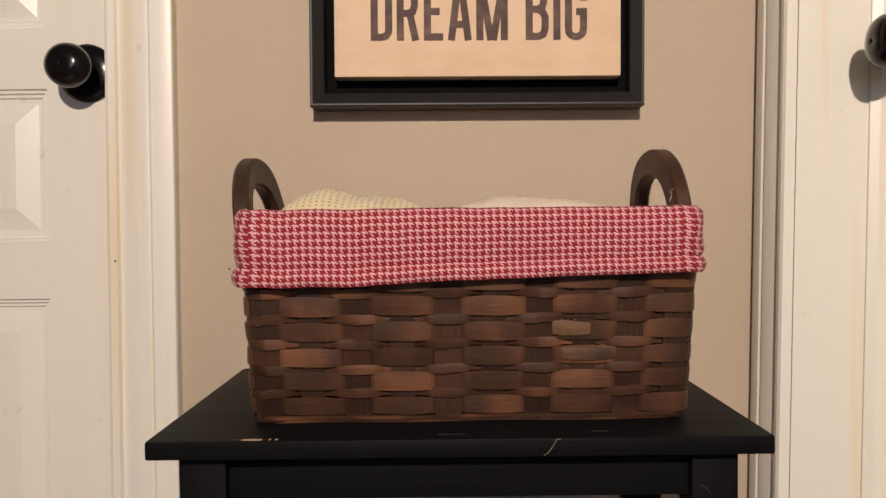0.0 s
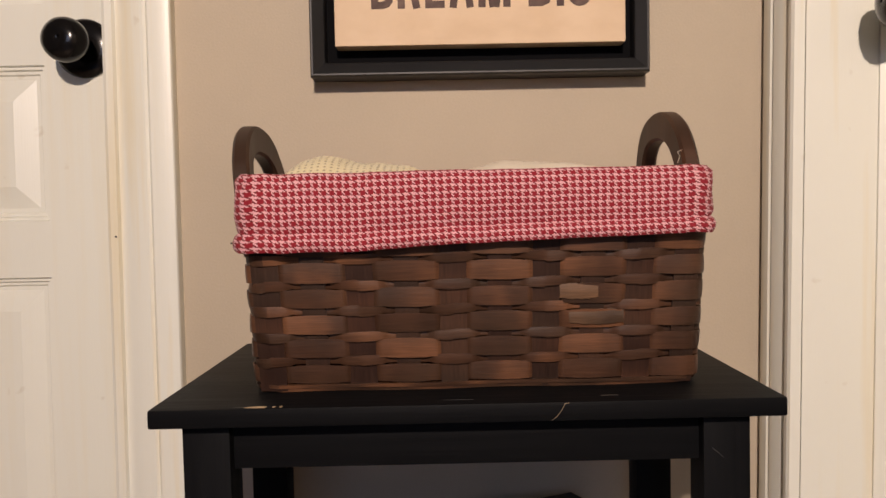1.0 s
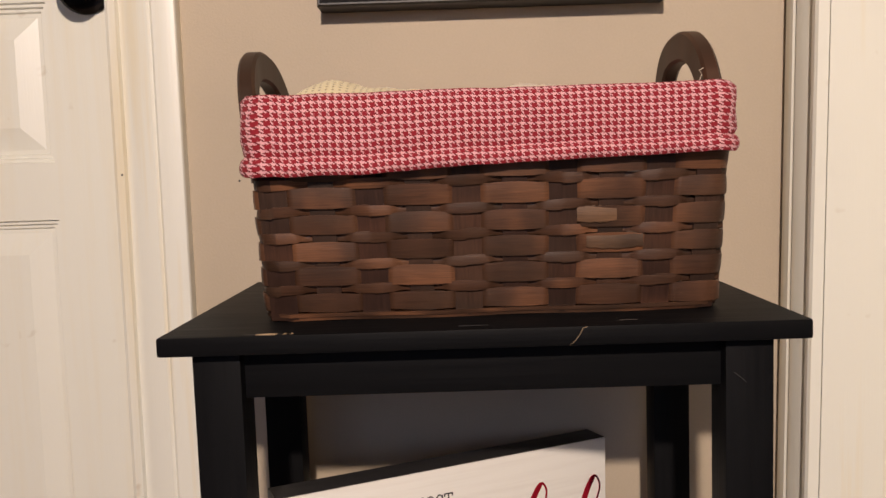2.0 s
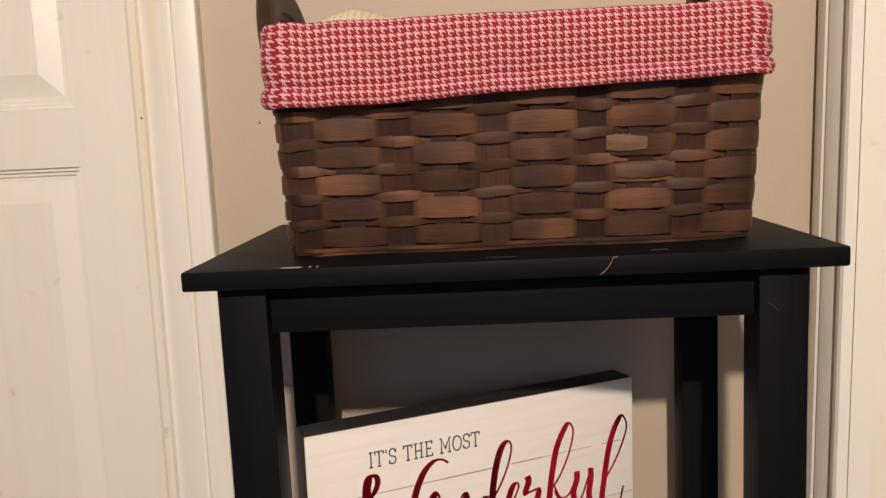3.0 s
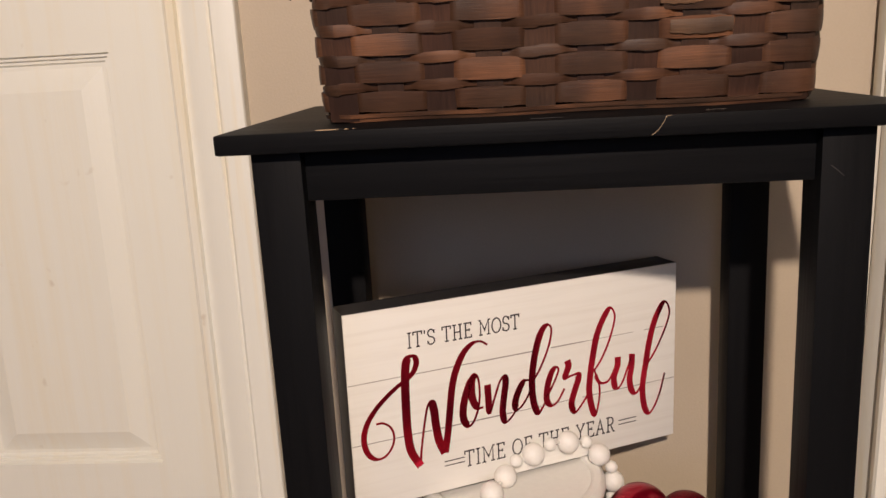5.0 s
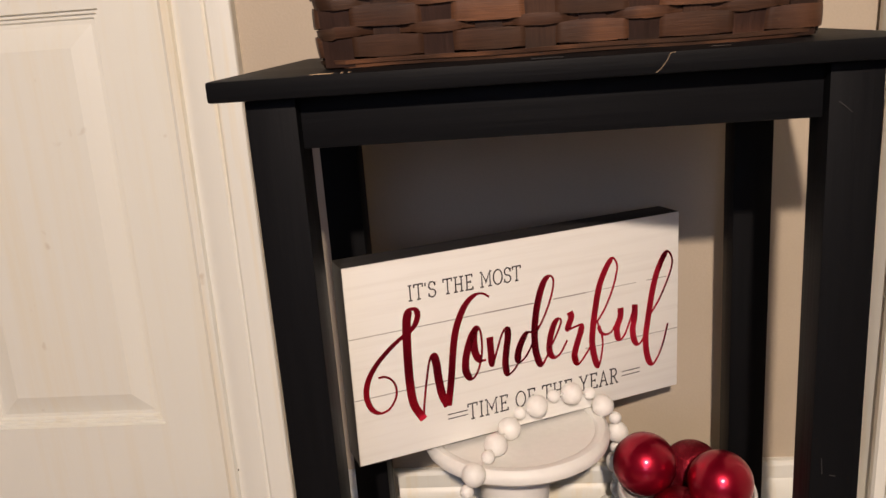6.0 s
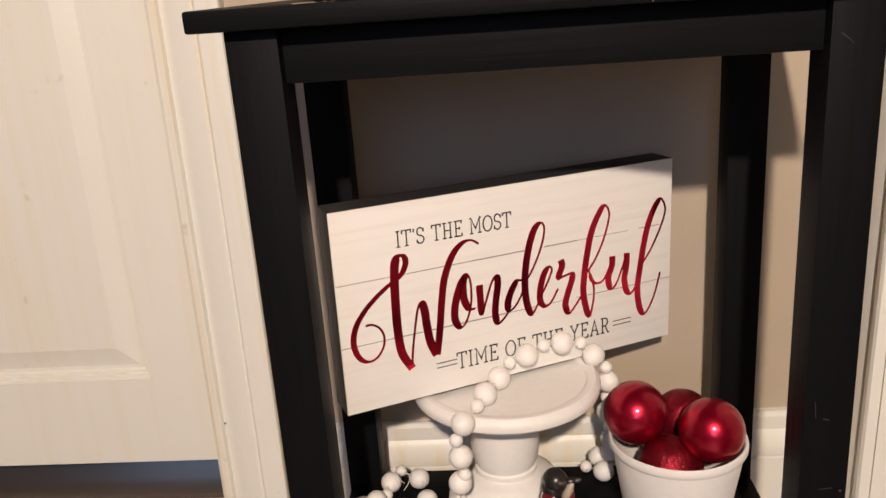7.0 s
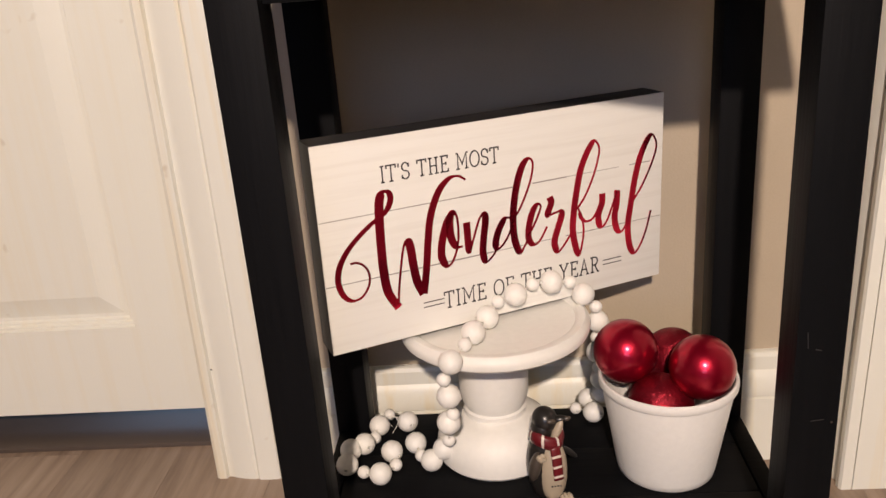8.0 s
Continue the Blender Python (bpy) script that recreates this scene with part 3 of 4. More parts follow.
def worn_patch(x, z, long, high, seed):
    """A ragged spot on the front where the stain has worn off, lying a hair over its splint."""
    rnd = random.Random(seed)
    bm = bmesh.new()
    uv = bm.loops.layers.uv.new("uv")
    out = sizes(z)[1] + 0.0038
    count = 13
    rows = []
    for i in range(count):
        a = i / (count - 1)
        h = high * (0.70 + 0.30 * math.sin(math.pi * min(max(a, 0.04), 0.96)) ** 0.5) * rnd.uniform(0.88, 1.0)
        mid = z + high * rnd.uniform(-0.03, 0.03)
        rows.append([bm.verts.new((x + long * (a - 0.5), -out - d - 0.0002 * math.sin(math.pi * a), mid + h * e)) for e, d in ((-0.5, -0.0009), (-0.2, -0.0001), (0.2, 0.0001), (0.5, -0.0003))])
    for a, b in zip(rows, rows[1:]):
        for k in range(3):
            f = bm.faces.new((a[k], b[k], b[k + 1], a[k + 1]))
            for loop in f.loops:
                loop[uv].uv = (loop.vert.co.x, loop.vert.co.z)
    part("worn_patch", bm, PALE_SPLINT, basket, "pale worn spot in the stain", angle=80)


def ring_band(z0, z1, grow, thick, n=200):
    """A plain band round the basket."""
    bm = bmesh.new()
    uv = bm.loops.layers.uv.new("uv")
    hx, hy = sizes((z0 + z1) / 2)
    q, out, s, total = rounded(hx + grow, hy + grow, 0.016, n)
    rings = [[bm.verts.new((*(q[i] + out[i] * t), z + 0.0004 * math.sin(i * 0.23))) for t, z in ((0, z0), (thick, z0), (thick * 1.2, z1), (0, z1))] for i in range(n)]
    for i in range(n):
        a, b = rings[i], rings[(i + 1) % n]
        for k in range(4):
            f = bm.faces.new((a[k], b[k], b[(k + 1) % 4], a[(k + 1) % 4]))
            for loop in f.loops:
                loop[uv].uv = (total * (i + (1 if loop.vert in b else 0)) / n, loop.vert.co.z)
    return bm


part("base_strip", ring_band(0.0, 0.0026, -0.004, 0.0045), SPLINT, basket)
part("base_strip", ring_band(0.0027, 0.0055, -0.002, 0.0042), SPLINT, basket)
part("rim_band", ring_band(0.139, 0.156, -0.001, 0.005), SPLINT, basket)
bm = bmesh.new()
uv = bm.loops.layers.uv.new("uv")
box(bm, -0.150, 0.150, -0.086, 0.086, 0.0004, 0.0024)
part("bottom", bm, SPLINT, basket)


def handle(y0, y1, x, top, lean):
    """A bent wooden bail standing on an end of the basket."""
    bm = bmesh.new()
    uv = bm.loops.layers.uv.new("uv")
    cy, hy = (y0 + y1) / 2, (y1 - y0) / 2
    n = 40
    rings = []
    for i in range(n + 1):
        a = math.pi * i / n
        c, sgn = math.cos(a), math.sin(a)
        yy = -hy * math.copysign(abs(c) ** 0.85, c)
        zz = 0.112 + (top - 0.112) * (abs(sgn) ** 0.75)
        rings.append((Vector((0, cy + yy, zz)), a))
    wide, thick = 0.0235, 0.0066
    loops = []
    for i, (p, a) in enumerate(rings):
        before, after = rings[max(i - 1, 0)][0], rings[min(i + 1, n)][0]
        d = (after - before).normalized()
        inward = Vector((0, d.z, -d.y)) * wide
        if i in (0, n):
            inward = Vector((0, wide if i == 0 else -wide, 0))
        xx = x + lean * (p.z - 0.112)
        c0, c1 = p, p + inward
        e = 0.0022
        iw = inward.normalized() * e
        loops.append([bm.verts.new((xx + t, c.y + o.y, c.z + o.z)) for t, c, o in ((-thick, c0, iw), (-thick + e, c0, iw * 0), (thick - e, c0, iw * 0), (thick, c0, iw),
                                                                                     (thick, c1, -iw), (thick - e, c1, iw * 0), (-thick + e, c1, iw * 0), (-thick, c1, -iw))])
    for i in range(n):
        for k in range(8):
            f = bm.faces.new((loops[i][k], loops[i][(k + 1) % 8], loops[i + 1][(k + 1) % 8], loops[i + 1][k]))
            for loop in f.loops:
                loop[uv].uv = (0.004 * (i + (1 if loop.vert in loops[i + 1] else 0)), 0.005 * k)
    bm.faces.new(loops[0])
    bm.faces.new(loops[-1][::-1])
    part("handle", bm, HANDLE_WOOD, basket, "dark brown bent wooden handle", angle=40)


handle(-0.086, 0.095, -0.1675, 0.2065, -0.14)
handle(-0.084, 0.080, 0.1705, 0.2105, -0.05)

for i, (x, z, long, high) in enumerate(((0.074, 0.0718, 0.028, 0.0125), (0.087, 0.0528, 0.040, 0.0122))):
    worn_patch(x, z, long, high, 20 + i)

# the cloth lining, folded over the rim
liner = thing("basket_liner", "red and white houndstooth cotton lining folded over the basket rim", "basket liner", pose(0.0335, -0.166, BZ, 0, 0, 0.8))
NL = 420
PROFILE = [(-0.010, 0.118), (-0.007, 0.140), (-0.004, 0.155), (0.0, 0.1605), (0.0045, 0.1600), (0.0075, 0.1555), (0.0085, 0.148), (0.0082, 0.138), (0.0078, 0.128), (0.0076, 0.121),
           (0.0062, 0.1165), (0.0086, 0.1140), (0.0100, 0.1100), (0.0094, 0.1055), (0.0074, 0.1030), (0.0060, 0.106), (0.0050, 0.122)]
q0, o0, s0, total = rounded(0.1625, 0.1215, 0.012, NL)
grid = []
for i in range(NL):
    s = s0[i] / total
    row = []
    x, yq = q0[i]
    corner = max(0.0, 1 - (abs(abs(x) - 0.1625) + abs(abs(yq) - 0.1215)) / 0.030)
    # the hem dips on the left of the front and rises to the right
    dip = 0.0028 + 0.0070 * (x + 0.16) / 0.32 - 0.0022 * math.exp(-((x + 0.09) / 0.07) ** 2) if yq < 0 else 0.0
    run = 0.0
    for k, (g, z) in enumerate(PROFILE):
        low = min(max((0.1605 - z) / 0.057, 0), 1) if k > 3 else 0
        wob = 0.0022 * noise.noise(Vector((x * 26, yq * 26, z * 45))) + 0.0009 * noise.noise(Vector((x * 95, yq * 95, z * 120)))
        pucker = corner * (0.0014 * math.sin(z * 520 + i * 0.6) * (1 if 3 < k < 10 else 0) + 0.0022)
        gg = g + wob + pucker * (1.0 if k > 3 else 0.3)
        zz = z + low * dip + 0.0010 * noise.noise(Vector((x * 40, yq * 40, 3.0))) + (0.0008 * math.sin(i * 0.9) * corner)
        row.append((x + o0[i][0] * gg, yq + o0[i][1] * gg, zz))
    grid.append(row)
lengths = np.r_[0, np.cumsum([math.hypot(b[0] - a[0], b[1] - a[1]) for a, b in zip(PROFILE, PROFILE[1:])])]
for nm, k0, k1 in (("cloth", 0, 10), ("hem", 10, len(PROFILE) - 1)):
    bm = bmesh.new()
    uv = bm.loops.layers.uv.new("uv")
    vs = [[bm.verts.new(p) for p in row[k0 : k1 + 1]] for row in grid]
    for i in range(NL):
        j = (i + 1) % NL
        for k in range(k1 - k0):
            f = bm.faces.new((vs[i][k], vs[j][k], vs[j][k + 1], vs[i][k + 1]))
            for loop, (ii, kk) in zip(f.loops, ((i, k), (i + 1, k), (i + 1, k + 1), (i, k + 1))):
                loop[uv].uv = (total * ii / NL, -lengths[kk + k0])
    part(nm, bm, HOUNDSTOOTH, liner, "stitched hem of the cloth" if nm == "hem" else "", angle=80)


# knitted blanket and pale fleece lying in the basket
def mound(name, label, category, mat, place, size, bumps, seed):
    bm = bmesh.new()
    uv = bm.loops.layers.uv.new("uv")
    nx, ny = 70, 36
    off = Vector((seed * 3.1, seed * 1.7, 0))
    top, low = [], []
    for i in range(nx + 1):
        a = i / nx * 2 - 1
        for j in range(ny + 1):
            b = j / ny * 2 - 1
            edge = (max(0.0, 1 - abs(a) ** 4) * max(0.0, 1 - abs(b) ** 4)) ** 0.4
            h = sum(hh * math.exp(-((a - c) / w) ** 2) for c, w, hh in bumps)
            z = edge * (0.030 + h + 0.004 * noise.noise(Vector((a * 3, b * 2, 0)) + off) + 0.0006 * noise.noise(Vector((a * 34, b * 34, 0)) + off))
            top.append(bm.verts.new((a * size[0], b * size[1], z)))
    for i in range(nx):
        for j in range(ny):
            ids = (i * (ny + 1) + j, (i + 1) * (ny + 1) + j, (i + 1) * (ny + 1) + j + 1, i * (ny + 1) + j + 1)
            f = bm.faces.new([top[k] for k in ids])
            for loop in f.loops:
                loop[uv].uv = (loop.vert.co.x, loop.vert.co.y * 0.6 + loop.vert.co.z)
    under = bmesh.ops.extrude_face_region(bm, geom=bm.faces[:])
    for v in under["geom"]:
        if isinstance(v, bmesh.types.BMVert):
            v.co.z = -0.02
    ob = part(name, bm, mat, None, label, pose(*place), angle=80)
    return tagged(ob, label, category)


mound("knitted_blanket", "cream open-knit blanket folded inside the basket", "blanket", KNIT, (-0.054, -0.170, TZ + 0.134), (0.066, 0.095), [(-0.58, 0.40, 0.0145), (0.25, 0.7, 0.0075)], 1.0)
mound("fleece_blanket", "pale off-white fleece folded inside the basket", "blanket", FLEECE, (0.086, -0.155, TZ + 0.134), (0.084, 0.095), [(-0.1, 0.8, 0.0065)], 5.0)



def scratch(parent, pts, mat, w=0.0003):
    """A thin scratch on the front of a leg, lifted a hair off it."""
    bm = bmesh.new()
    for a, b in zip(pts, pts[1:]):
        d = (Vector(b) - Vector(a)).normalized()
        n = Vector((-d.z, 0, d.x)) * w
        lift = Vector((0, -0.0003, 0))
        q = [Vector(a) + n, Vector(a) - n, Vector(b) - n, Vector(b) + n]
        top = [bm.verts.new(p + lift) for p in q]
        low = [bm.verts.new(p) for p in q]
        bm.faces.new(top)
        for i in range(4):
            j = (i + 1) % 4
            bm.faces.new((low[i], low[j], top[j], top[i]))
    part("scratch", bm, mat, parent, "pale scratch in the black paint", smooth=False)


FACE_Y = -0.3005
CHIP_PALE = material("pale_scratch", (0.26, 0.19, 0.12), 0.7)
scratch(table, [(0.0955, TY0, 0.5862), (0.0925, TY0, 0.5858), (0.0905, TY0, 0.5815), (0.0870, TY0, 0.5770), (0.0838, TY0, 0.5745)], CHIP_PALE, 0.00018)
scratch(table, [(0.1980, FACE_Y, 0.3040), (0.1990, FACE_Y, 0.2920)], CHIP_DIM, 0.00025)
scratch(table, [(0.2040, FACE_Y, 0.2910), (0.2080, FACE_Y, 0.2900)], CHIP_DIM, 0.0004)
scratch(table, [(0.2190, FACE_Y, 0.2340), (0.2200, FACE_Y, 0.2330)], CHIP_TONE, 0.0007)
scratch(table, [(0.2050, FACE_Y, 0.2350), (0.2140, FACE_Y, 0.2360)], CHIP_DIM, 0.0003)
scratch(table, [(0.1970, FACE_Y, 0.5490), (0.2020, FACE_Y, 0.5450)], CHIP_DIM, 0.0003)
scratch(table, [(0.2020, FACE_Y, 0.5450), (0.2050, FACE_Y, 0.5420)], CHIP_DIM, 0.0002)

# ---- framed canvas on the wall ----
picture = thing("framed_picture", "black floater frame holding a tan canvas print, on the wall", "picture", pose(0.0522, 0, 0.8552, 0, 0.25, 0))
FW, FH, FD = 0.3408, 0.420, 0.036
MW = 0.0148


def moulding(a, b, inward):
    """One mitred length of the frame between two outer corners (x, z)."""
    section = [(0.0, 0.0), (0.0, FD - 0.003), (0.0015, FD), (0.0030, FD), (MW - 0.0010, FD - 0.0060), (MW, FD - 0.0075), (MW, 0.0)]
    bm = bmesh.new()
    a, b, inward = Vector((a[0], 0, a[1])), Vector((b[0], 0, b[1])), Vector((inward[0], 0, inward[1]))
    along = (b - a).normalized()
    ends = []
    for c, sgn in ((a, 1), (b, -1)):
        ends.append([bm.verts.new(c + inward * w + along * sgn * w + Vector((0, -d - 0.0005, 0))) for w, d in section])
    n = len(section)
    for i in range(n):
        j = (i + 1) % n
        bm.faces.new((ends[0][i], ends[0][j], ends[1][j], ends[1][i]))
    bm.faces.new(ends[0][::-1])
    bm.faces.new(ends[1])
    part("moulding", bm, BLACK_FRAME, picture, angle=20)


h = FW / 2
moulding((-h, 0), (h, 0), (0, 1))
moulding((h, 0), (h, FH), (-1, 0))
moulding((h, FH), (-h, FH), (0, -1))
moulding((-h, FH), (-h, 0), (1, 0))
bm = bmesh.new()
box(bm, -h + 0.010, h - 0.010, -0.010, -0.001, 0.010, FH - 0.010)
part("backing", bm, BLACK_FELT, picture)
bm = bmesh.new()
box(bm, -0.1450, 0.1462, -0.0345, -0.010, 0.0300, FH - 0.0282, bevel=0.0012)
canvas_ob = part("canvas", bm, CANVAS, picture, "tan canvas with worn brown lettering")


def ribbon(bm, points, half, front, closed=False):
    """A flat bar of even width along a line in the x-z plane, mitred at its bends, with its face at -front."""
    p = [Vector(q) for q in points]
    n = len(p)
    rows = []
    for i in range(n):
        a = p[(i - 1) % n] if closed or i else None
        b = p[(i + 1) % n] if closed or i < n - 1 else None
        d0 = (p[i] - a).normalized() if a else (b - p[i]).normalized()
        d1 = (b - p[i]).normalized() if b else d0
        side = Vector((-d0.y - d1.y, d0.x + d1.x)).normalized()
        k = half / max(side.dot(Vector((-d1.y, d1.x))), 0.4)
        l, r = p[i] + side * k, p[i] - side * k
        rows.append([bm.verts.new((l.x, -front, l.y)), bm.verts.new((r.x, -front, r.y)), bm.verts.new((r.x, 0, r.y)), bm.verts.new((l.x, 0, l.y))])
    for a, b in zip(rows, rows[1:] + (rows[:1] if closed else [])):
        for k in range(4):
            bm.faces.new((a[k], a[(k + 1) % 4], b[(k + 1) % 4], b[k]))
    if not closed:
        bm.faces.new(rows[0][::-1])
        bm.faces.new(rows[-1])


def arc(cx, cy, rx, ry, a0, a1, steps=14):
    return [(cx + rx * math.cos(radians(a0 + (a1 - a0) * i / steps)), cy + ry * math.sin(radians(a0 + (a1 - a0) * i / steps))) for i in range(steps + 1)]


def foot(x, z=0.0, half=0.15):
    return [(x - half, z), (x + half, z)]


# letters one unit high: width, then the pen lines of a light slab serif
SLAB = {
    "I": (0.34, [[(0.17, 0), (0.17, 1)], foot(0.17), foot(0.17, 1)]),
    "T": (0.72, [[(0.36, 0), (0.36, 1)], foot(0.36), [(0.02, 0.80), (0.02, 1), (0.70, 1), (0.70, 0.80)]]),
    "H": (0.80, [[(0.16, 0), (0.16, 1)], [(0.64, 0), (0.64, 1)], [(0.16, 0.5), (0.64, 0.5)], foot(0.16), foot(0.16, 1), foot(0.64), foot(0.64, 1)]),
    "E": (0.66, [[(0.16, 0), (0.16, 1)], [(0.01, 1), (0.60, 1), (0.60, 0.82)], [(0.16, 0.52), (0.46, 0.52)], [(0.46, 0.43), (0.46, 0.61)], [(0.01, 0), (0.63, 0), (0.63, 0.19)]]),
    "F": (0.62, [[(0.16, 0), (0.16, 1)], [(0.01, 1), (0.60, 1), (0.60, 0.82)], [(0.16, 0.50), (0.46, 0.50)], [(0.46, 0.41), (0.46, 0.59)], foot(0.16)]),
    "M": (0.98, [[(0.15, 0), (0.15, 1), (0.49, 0.30), (0.83, 1), (0.83, 0)], foot(0.15), foot(0.83), [(0.0, 1), (0.15, 1)], [(0.83, 1), (0.98, 1)]]),
    "O": (0.78, [arc(0.39, 0.5, 0.37, 0.51, 90, 450, 28)]),
    "S": (0.60, [[(0.55, 0.78)] + arc(0.30, 0.755, 0.245, 0.255, 25, 270, 14) + arc(0.30, 0.245, 0.265, 0.255, 90, -160, 14)[1:], [(0.55, 0.72), (0.55, 0.97)], [(0.045, 0.03), (0.045, 0.27)]]),
    "Y": (0.74, [[(0.08, 1), (0.37, 0.46), (0.66, 1)], [(0.37, 0.46), (0.37, 0)], foot(0.37), foot(0.09, 1, 0.11), foot(0.65, 1, 0.11)]),
    "A": (0.78, [[(0.10, 0), (0.39, 1), (0.68, 0)], [(0.20, 0.34), (0.58, 0.34)], foot(0.10, 0, 0.12), foot(0.68, 0, 0.12)]),
    "R": (0.76, [[(0.16, 0), (0.16, 1)], [(0.01, 1), (0.36, 1)] + arc(0.36, 0.74, 0.23, 0.26, 80, -90, 10) + [(0.16, 0.48)], [(0.38, 0.48), (0.62, 0)], [(0.58, 0), (0.74, 0)], foot(0.16)]),
    "'": (0.16, [[(0.08, 1.02), (0.07, 0.78)]]),
    " ": (0.34, []),
}
# letters one unit high: width, then the bars of a narrow poster face, each 0.126 wide
POSTER = {
    "D": (0.385, [[(0.063, 0), (0.063, 1)], [(0.06, 0.063), (0.20, 0.063), (0.275, 0.085), (0.315, 0.14), (0.322, 0.22), (0.322, 0.78), (0.315, 0.86), (0.275, 0.915), (0.20, 0.937), (0.06, 0.937)]]),
    "R": (0.405, [[(0.063, 0), (0.063, 1)], [(0.06, 0.937), (0.20, 0.937), (0.285, 0.91), (0.318, 0.83), (0.318, 0.60), (0.285, 0.50), (0.20, 0.475), (0.06, 0.475)], [(0.235, 0.47), (0.340, 0)]]),
    "E": (0.345, [[(0.063, 0), (0.063, 1)], [(0.06, 0.063), (0.345, 0.063)], [(0.06, 0.505), (0.285, 0.505)], [(0.06, 0.937), (0.335, 0.937)]]),
    "A": (0.430, [[(0.063, 0), (0.190, 1)], [(0.367, 0), (0.240, 1)], [(0.11, 0.28), (0.32, 0.28)]]),
    "M": (0.565, [[(0.063, 0), (0.063, 1)], [(0.502, 0), (0.502, 1)], [(0.085, 1), (0.262, 0)], [(0.303, 0), (0.480, 1)]]),
    "B": (0.415, [[(0.063, 0), (0.063, 1)], [(0.06, 0.937), (0.22, 0.937), (0.300, 0.90), (0.325, 0.82), (0.325, 0.66), (0.295, 0.57), (0.22, 0.535), (0.06, 0.535)],
                  [(0.22, 0.530), (0.305, 0.49), (0.350, 0.40), (0.350, 0.20), (0.315, 0.10), (0.23, 0.063), (0.06, 0.063)]]),
    "I": (0.126, [[(0.063, 0), (0.063, 1)]]),
    "G": (0.395, [[(0.332, 0.68), (0.332, 0.82)] + arc(0.1975, 0.82, 0.1345, 0.125, 20, 160, 8) + [(0.063, 0.80), (0.063, 0.20)] + arc(0.1975, 0.18, 0.1345, 0.125, 200, 340, 8) + [(0.332, 0.22), (0.332, 0.55)], [(0.20, 0.49), (0.37, 0.49)]]),
    " ": (0.155, []),
}


def lettering(text, face, gap, half, width, height, mat, parent, m, front=0.0002):
    """A line of lettering fitted to a width and a height, in the local x-z plane and facing -y."""
    total = sum(face[c][0] + gap for c in text) - gap
    sx = width / total
    bm = bmesh.new()
    x, k = 0.0, 0
    for c in text:
        for line in face[c][1]:
            ribbon(bm, [((x + a) * sx, b * height) for a, b in line], half * height, front + 0.000004 * k)
            k += 1
        x += face[c][0] + gap
    ob = part("lettering", bm, mat, parent, smooth=False)
    ob.matrix_basis = m
    return ob


lettering("DREAM BIG", POSTER, 0.083, 0.063, 0.2195, 0.0580, WORN_INK, canvas_ob, pose(-0.1078, -0.0345, 0.0662))

# ---- sign standing on the pedestal ----
SW, SHT, SD = 0.3325, 0.1785, 0.031
sign = thing("wooden_sign", "white plank-look wooden box sign with black sides and red script", "sign", pose(-0.1469, -0.1982, 0.2485, 0, 0.55, 26.5))
bm = bmesh.new()
box(bm, 0, SW, 0.0012, SD, 0, SHT, bevel=0.0012)
part("box", bm, SIGN_BLACK, sign, "black-painted box body of the sign")
bm = bmesh.new()
box(bm, 0.0004, SW - 0.0004, 0.0, 0.0020, 0.0004, SHT - 0.0004, bevel=0.0006)
face = part("face", bm, SIGN_WHITE, sign, "white plank-look printed face")
rng = random.Random(9)
for z in (0.0615, 0.1165):
    x = 0.001
    while x < SW - 0.004:
        run = rng.uniform(0.02, 0.07)
        x1 = min(x + run, SW - 0.001)
        bm = bmesh.new()
        t = rng.uniform(0.00025, 0.00060)
        box(bm, x, x1, -0.00012, 0.0006, z - t, z + t)
        part("groove", bm, GROOVE, face)
        x = x1 + rng.choice((0.0, 0.0, 0.003, 0.012))
lettering("IT'S THE MOST", SLAB, 0.13, 0.045, 0.1065, 0.0132, INK, face, pose(0.0552, 0, 0.1408))
lettering("TIME OF THE YEAR", SLAB, 0.13, 0.042, 0.1592, 0.0148, INK, face, pose(0.1035, 0, 0.0193))
for x0, x1 in ((0.0840, 0.1035), (0.2668, 0.2872)):
    for z in (0.0246, 0.0288):
        bm = bmesh.new()
        box(bm, x0, x1, -0.00025, 0.0003, z - 0.0004, z + 0.0004)
        part("dash", bm, INK, face)

# pen strokes of the script word, in millimetres on the board
STROKE_CAP_LOOP = [(55.9, 133.9), (60.6, 132.4), (62.4, 127.0), (59.6, 119.4), (53.9, 113.7), (44.7, 108.6), (33.7, 100.7), (22.5, 90.2), (14.4, 78.1), (11.4, 64.8), (14.5, 52.1), (22.0, 45.7), (30.6, 47.5), (37.0, 56.0), (38.3, 65.3), (35.3, 73.1), (29.3, 77.7), (23.0, 78.1)]
STROKE_CAP_FIRST = [(60.6, 132.4), (55.8, 132.6), (52.6, 126.1), (51.3, 110.9), (50.7, 90.8), (50.9, 66.2), (53.2, 46.3), (61.3, 30.2)]
STROKE_CAP_MIDDLE = [(61.3, 30.2), (62.9, 46.0), (67.1, 70.2), (70.6, 84.7), (74.0, 88.1), (76.3, 79.6), (77.4, 66.0), (79.8, 49.9), (84.7, 37.4)]
STROKE_CAP_LAST = [(129.8, 130.9), (123.2, 135.1), (115.3, 134.6), (106.9, 127.9), (100.2, 116.3), (95.3, 102.2), (92.2, 83.9), (89.0, 59.5), (85.1, 37.3)]
STROKE_O = [(118.0, 104.4), (112.7, 100.7), (107.9, 90.2), (104.4, 77.5), (104.0, 65.9), (108.5, 58.0), (113.7, 60.9), (118.7, 72.5), (120.6, 85.8), (120.0, 99.2), (117.0, 105.2), (113.2, 98.7), (113.4, 83.4), (117.7, 73.7), (123.7, 72.5)]
